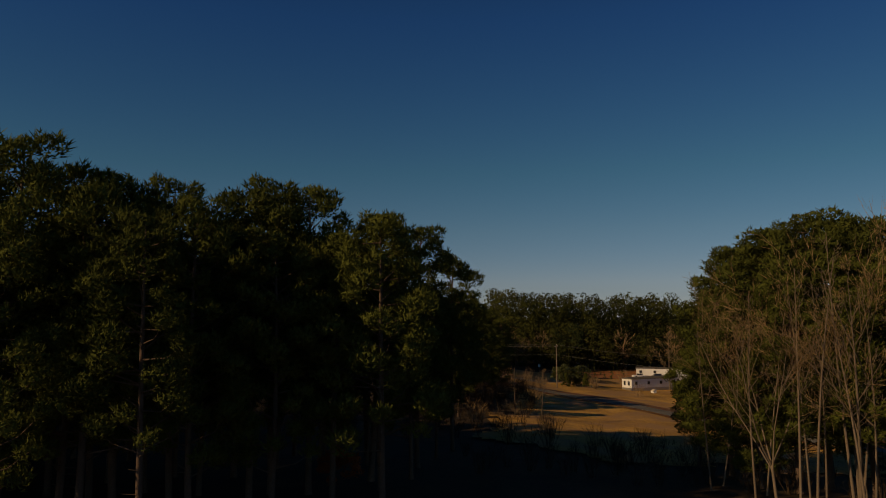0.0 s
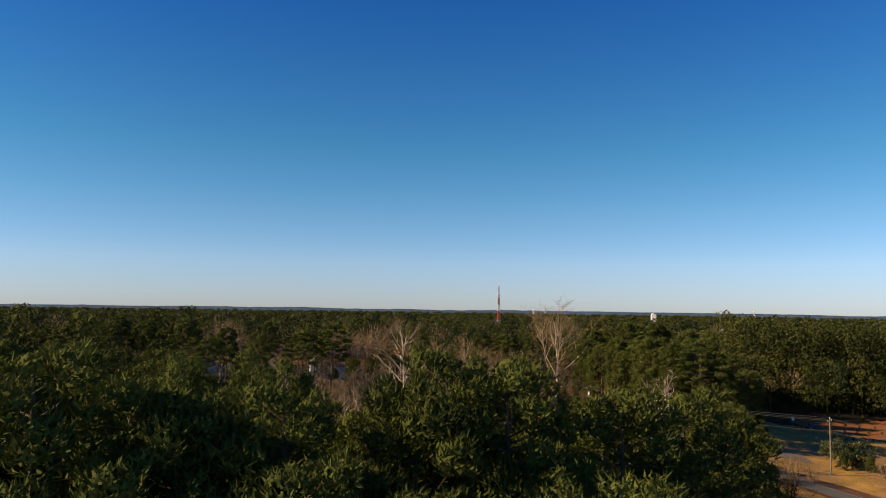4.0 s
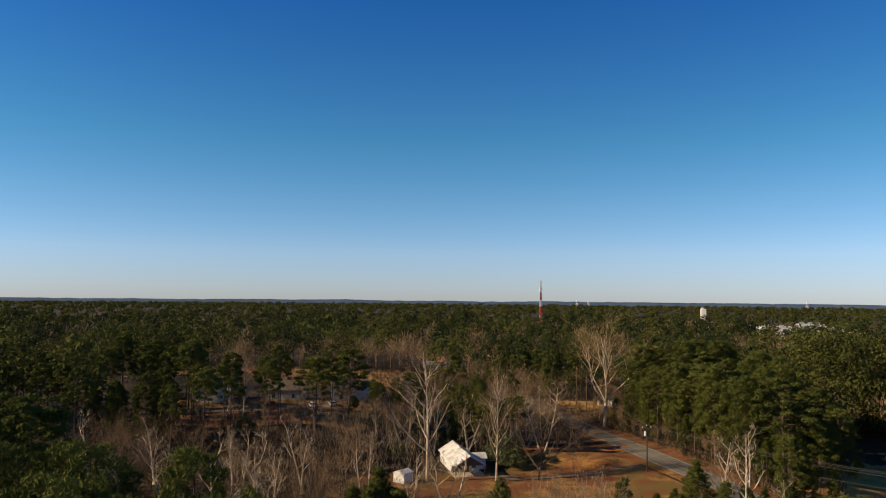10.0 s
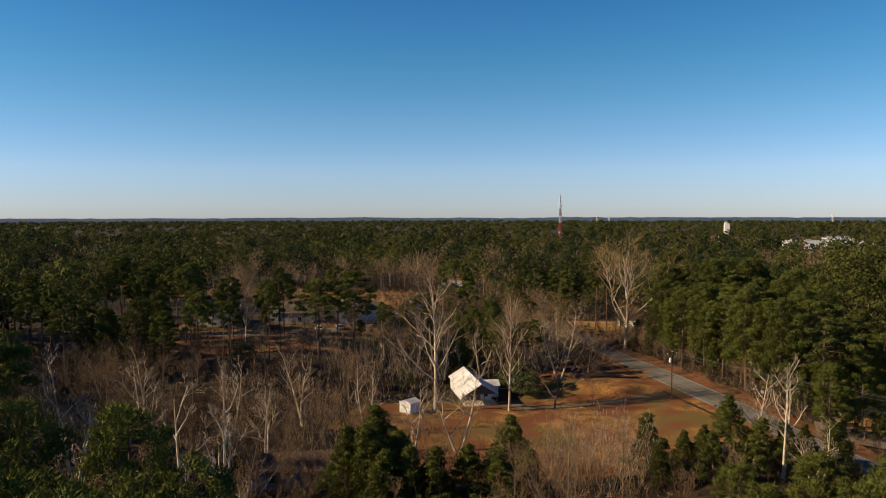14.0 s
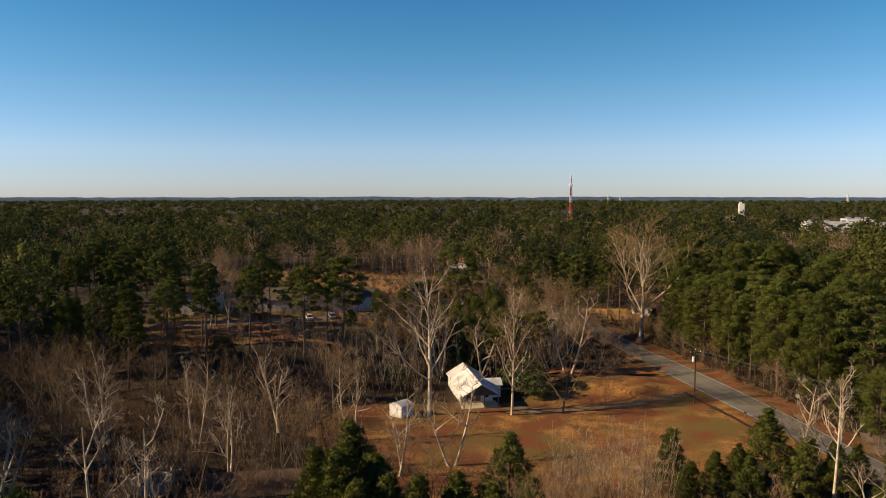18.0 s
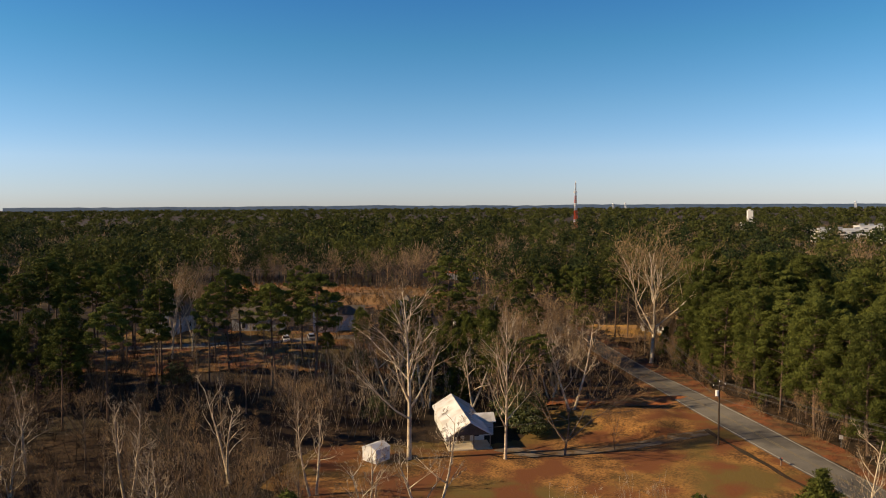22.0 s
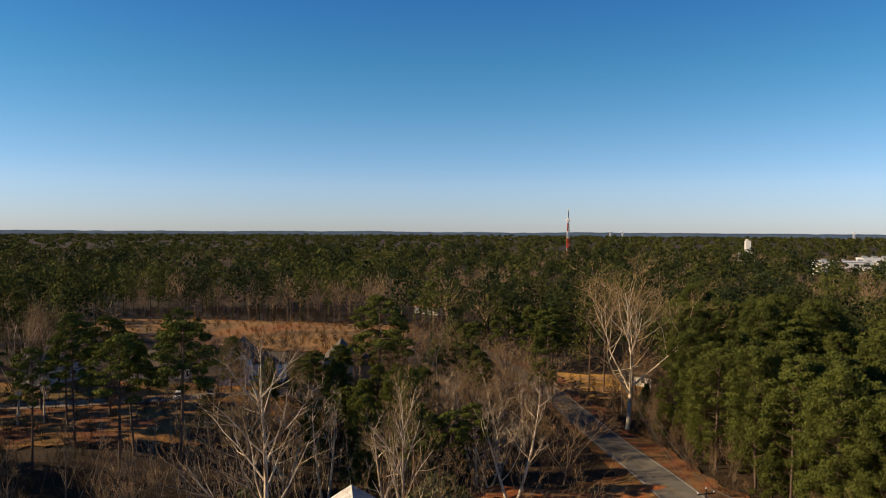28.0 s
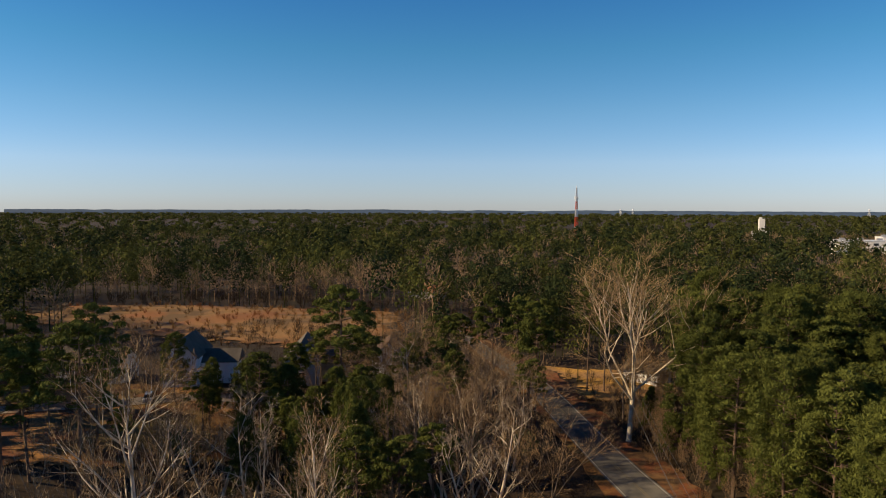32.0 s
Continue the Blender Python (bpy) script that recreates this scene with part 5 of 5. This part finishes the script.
# shrubs and seedlings round the trailers
SHRUB = [bush(s, 2.2, 3.0, 26) for s in (91, 92)]
shrub_mesh = [soup("shrub", v, f, M_TWIG) for v, f in SHRUB]
for x, y, sc in ((37.0, 198.5, 1.5), (50.5, 226, 1.7), (46.5, 188.0, 1.2), (17, 178, 1.6), (12, 174, 1.5), (21, 183, 1.3), (8, 110, 1.3), (14, 106, 1.2), (20, 100, 1.0), (4, 112, 1.4), (26, 98, 1.1), (33, 97, 1.0)):
    ob = new("bare_shrub", shrub_mesh[int(x) % 2])
    ob.matrix_world = on_ground(x, y, x * 37) @ Matrix.Scale(sc, 4)
    tagged(ob, "round leafless brown shrub on dry grass", "shrub", "bare shrubs")
seedling = soup("seedling", *blob(95, 1.3, 0.5, 0.2, 7, 22, 0.2, 0.06), M_LEAF)
for row, (xa, ya, xb, yb) in enumerate(((36, 272, 62, 284), (38, 262, 60, 272), (36, 246, 52, 254))):
    for k in range(7):
        x, y = xa + (xb - xa) * k / 6 + RND.uniform(-0.5, 0.5), ya + (yb - ya) * k / 6 + RND.uniform(-0.5, 0.5)
        ob = new("seedling", seedling)
        ob.matrix_world = on_ground(x, y, k * 50) @ Matrix.Scale(RND.uniform(0.8, 1.3), 4)
        tagged(ob, "small dark evergreen seedling in a row", "seedling", "seedlings")
# broad evergreen bushes among the trees
EVERGREEN = []
for s in (96, 97, 98):
    sp = Soup()
    rr = random.Random(s)
    for k in range(26):
        a, q2 = rr.uniform(0, math.tau), 2.3 * math.sqrt(rr.random())
        lobe(sp, Vector((q2 * math.cos(a), q2 * math.sin(a), 0.5 + (3.6 - 0.35 * q2 * q2) * rr.random() ** 0.6)), rr.uniform(0.6, 1.0), 90, rr, 0.3, 0.1)
    EVERGREEN.append(soup("evergreen_bush", *sp.arrays(), M_LEAF))
for x, y, sc in ((-58.0, 220.5, 1.7), (-61.5, 224.5, 1.7), (-55.5, 217.5, 1.2), (-78, 232, 1.3), (-83, 262, 1.9), (-88, 266, 1.6), (-79, 257, 1.4), (-95, 246, 1.3), (-84, 213, 1.2), (-101, 236, 1.4), (-68, 262, 1.5), (-60, 268, 1.2), (-66, 240, 1.5), (-120, 200, 1.2), (29.5, 206.5, 1.5), (34.5, 207, 1.4)):
    ob = new("evergreen_bush", EVERGREEN[int(abs(x)) % 3])
    ob.matrix_world = on_ground(x, y, x * 31) @ Matrix.Scale(sc, 4)
    tagged(ob, "dense dark evergreen bush with glossy leaves", "bush", "evergreen bushes")

red = new("red_leaved_bush", soup("red_leaved_bush", *sp.arrays(), M_RUST))
red.matrix_world = on_ground(-9.7, 69.6, 40) @ Matrix.Scale(0.9, 4)
tagged(red, "bush with withered orange-red leaves below the pines", "bush")

# ---- far landmarks ----
tower = thing("radio_tower", pose(-271.0, 1113.6, -1.0), "red and white lattice radio mast rising above the forest", "tower")
BANDS = [(0, 12, M_TOWER_RED), (12, 16, M_TOWER_WHITE), (16, 29, M_TOWER_RED), (29, 39, M_TOWER_WHITE), (39, 50, M_TOWER_RED), (50, 57, M_TOWER_WHITE), (57, 68, M_TOWER_WHITE)]
half = lambda z: max(0.65, 3.0 * (1 - z / 60) + 0.75)
for z0, z1, m in BANDS:
    bm = bmesh.new()
    n = 4
    for k in range(3):
        a0, a1 = k * math.tau / 3, (k + 1) * math.tau / 3
        at = lambda a, z: (half(z) * math.cos(a), half(z) * math.sin(a), z)
        rod(bm, at(a0, z0), at(a0, z1), 0.38, 0.38, 5)
        for j in range(n):
            za, zb = z0 + (z1 - z0) * j / n, z0 + (z1 - z0) * (j + 1) / n
            rod(bm, at(a0, za), at(a1, zb), 0.24, 0.24, 4), rod(bm, at(a1, za), at(a0, zb), 0.24, 0.24, 4)
    part("mast_section", bm, m, tower)
part("antenna", rod(bmesh.new(), (0, 0, 66), (0, 0, 71), 0.3, 0.2, 6), M_TOWER_WHITE, tower)
for a in range(6):
    part("antenna_panel", boxed(2.2 * math.cos(a * 1.05) - 0.35, 2.2 * math.cos(a * 1.05) + 0.35, 2.2 * math.sin(a * 1.05) - 0.35, 2.2 * math.sin(a * 1.05) + 0.35, 53.0, 56.5), M_TOWER_WHITE, tower)

silo = thing("concrete_plant", pose(-43.0, 1195.0, -1.0, 0, 0, 10), "white block-like silo building above the trees", "silo")
part("silo_body", boxed(-4.6, 2.6, -4, 4, 0, 27.5, bevel=0.15), M_CONCRETE, silo)
part("annex", boxed(2.6, 7.5, -4, 4, 0, 13.0, bevel=0.1), M_CONCRETE, silo)
part("hoist", boxed(-13.0, -4.62, -2, 2, 0, 12.0, bevel=0.1), M_CONCRETE, silo)
part("headhouse", boxed(-3.6, -0.6, -2.5, 2.5, 27.52, 29.6, bevel=0.05), M_CONCRETE, silo)


def hall(x, y, z, turn, l, w, h, label):
    ob = thing("factory_hall", pose(x, y, z, 0, 0, turn), label, "factory", "factory halls")
    part("wall", boxed(-l / 2, l / 2, -w / 2, w / 2, -2, h), M_CONCRETE, ob)
    part("roof", boxed(-l / 2 - 0.4, l / 2 + 0.4, -w / 2 - 0.4, w / 2 + 0.4, h, h + 0.5), M_SHINGLE_W, ob)
    for k in range(int(l / 9)):
        xx = -l / 2 + 5 + k * 9
        win = part("window", boxed(xx - 2.2, xx + 2.2, -w / 2 - 0.12, -w / 2, h - 4.0, h - 1.7), M_STEEL, ob)
        part("pane", boxed(xx - 2.0, xx + 2.0, -w / 2 - 0.16, -w / 2 - 0.1, h - 3.8, h - 1.9), M_GLASS, win)
    for k in range(3):
        part("roof_unit", boxed(-l / 3 + k * l / 3 - 2, -l / 3 + k * l / 3 + 2, -2, 2, h + 0.5, h + 2.4), M_STEEL, ob)
    return ob


hall(44, 905, -1, 12, 46, 24, 12.5, "long white factory hall with flat roof beyond the forest")
hall(96, 915, -1, 12, 40, 26, 11.0, "white factory hall with pale flat roof")
hall(74, 935, -1, 12, 26, 20, 15.0, "taller white factory block")
for x, y, h in ((313, 3627, 40), (-704, 3595, 36), (-651, 3620, 37)):
    ob = thing("water_tower", pose(x, y, -1), "white water tower on the horizon", "water tower", "water towers")
    for k in range(4):
        part("leg", rod(bmesh.new(), (5 * math.cos(k * math.pi / 2), 5 * math.sin(k * math.pi / 2), 0), (3.5 * math.cos(k * math.pi / 2), 3.5 * math.sin(k * math.pi / 2), h - 6), 0.6, 0.5, 6), M_SIDING, ob)
    bm = bmesh.new()
    bmesh.ops.create_uvsphere(bm, u_segments=16, v_segments=10, radius=4.2, matrix=Matrix.Translation((0, 0, h - 4)) @ Matrix.Diagonal((1, 1, 0.72, 1)))
    part("tank", bm, M_SIDING, ob)
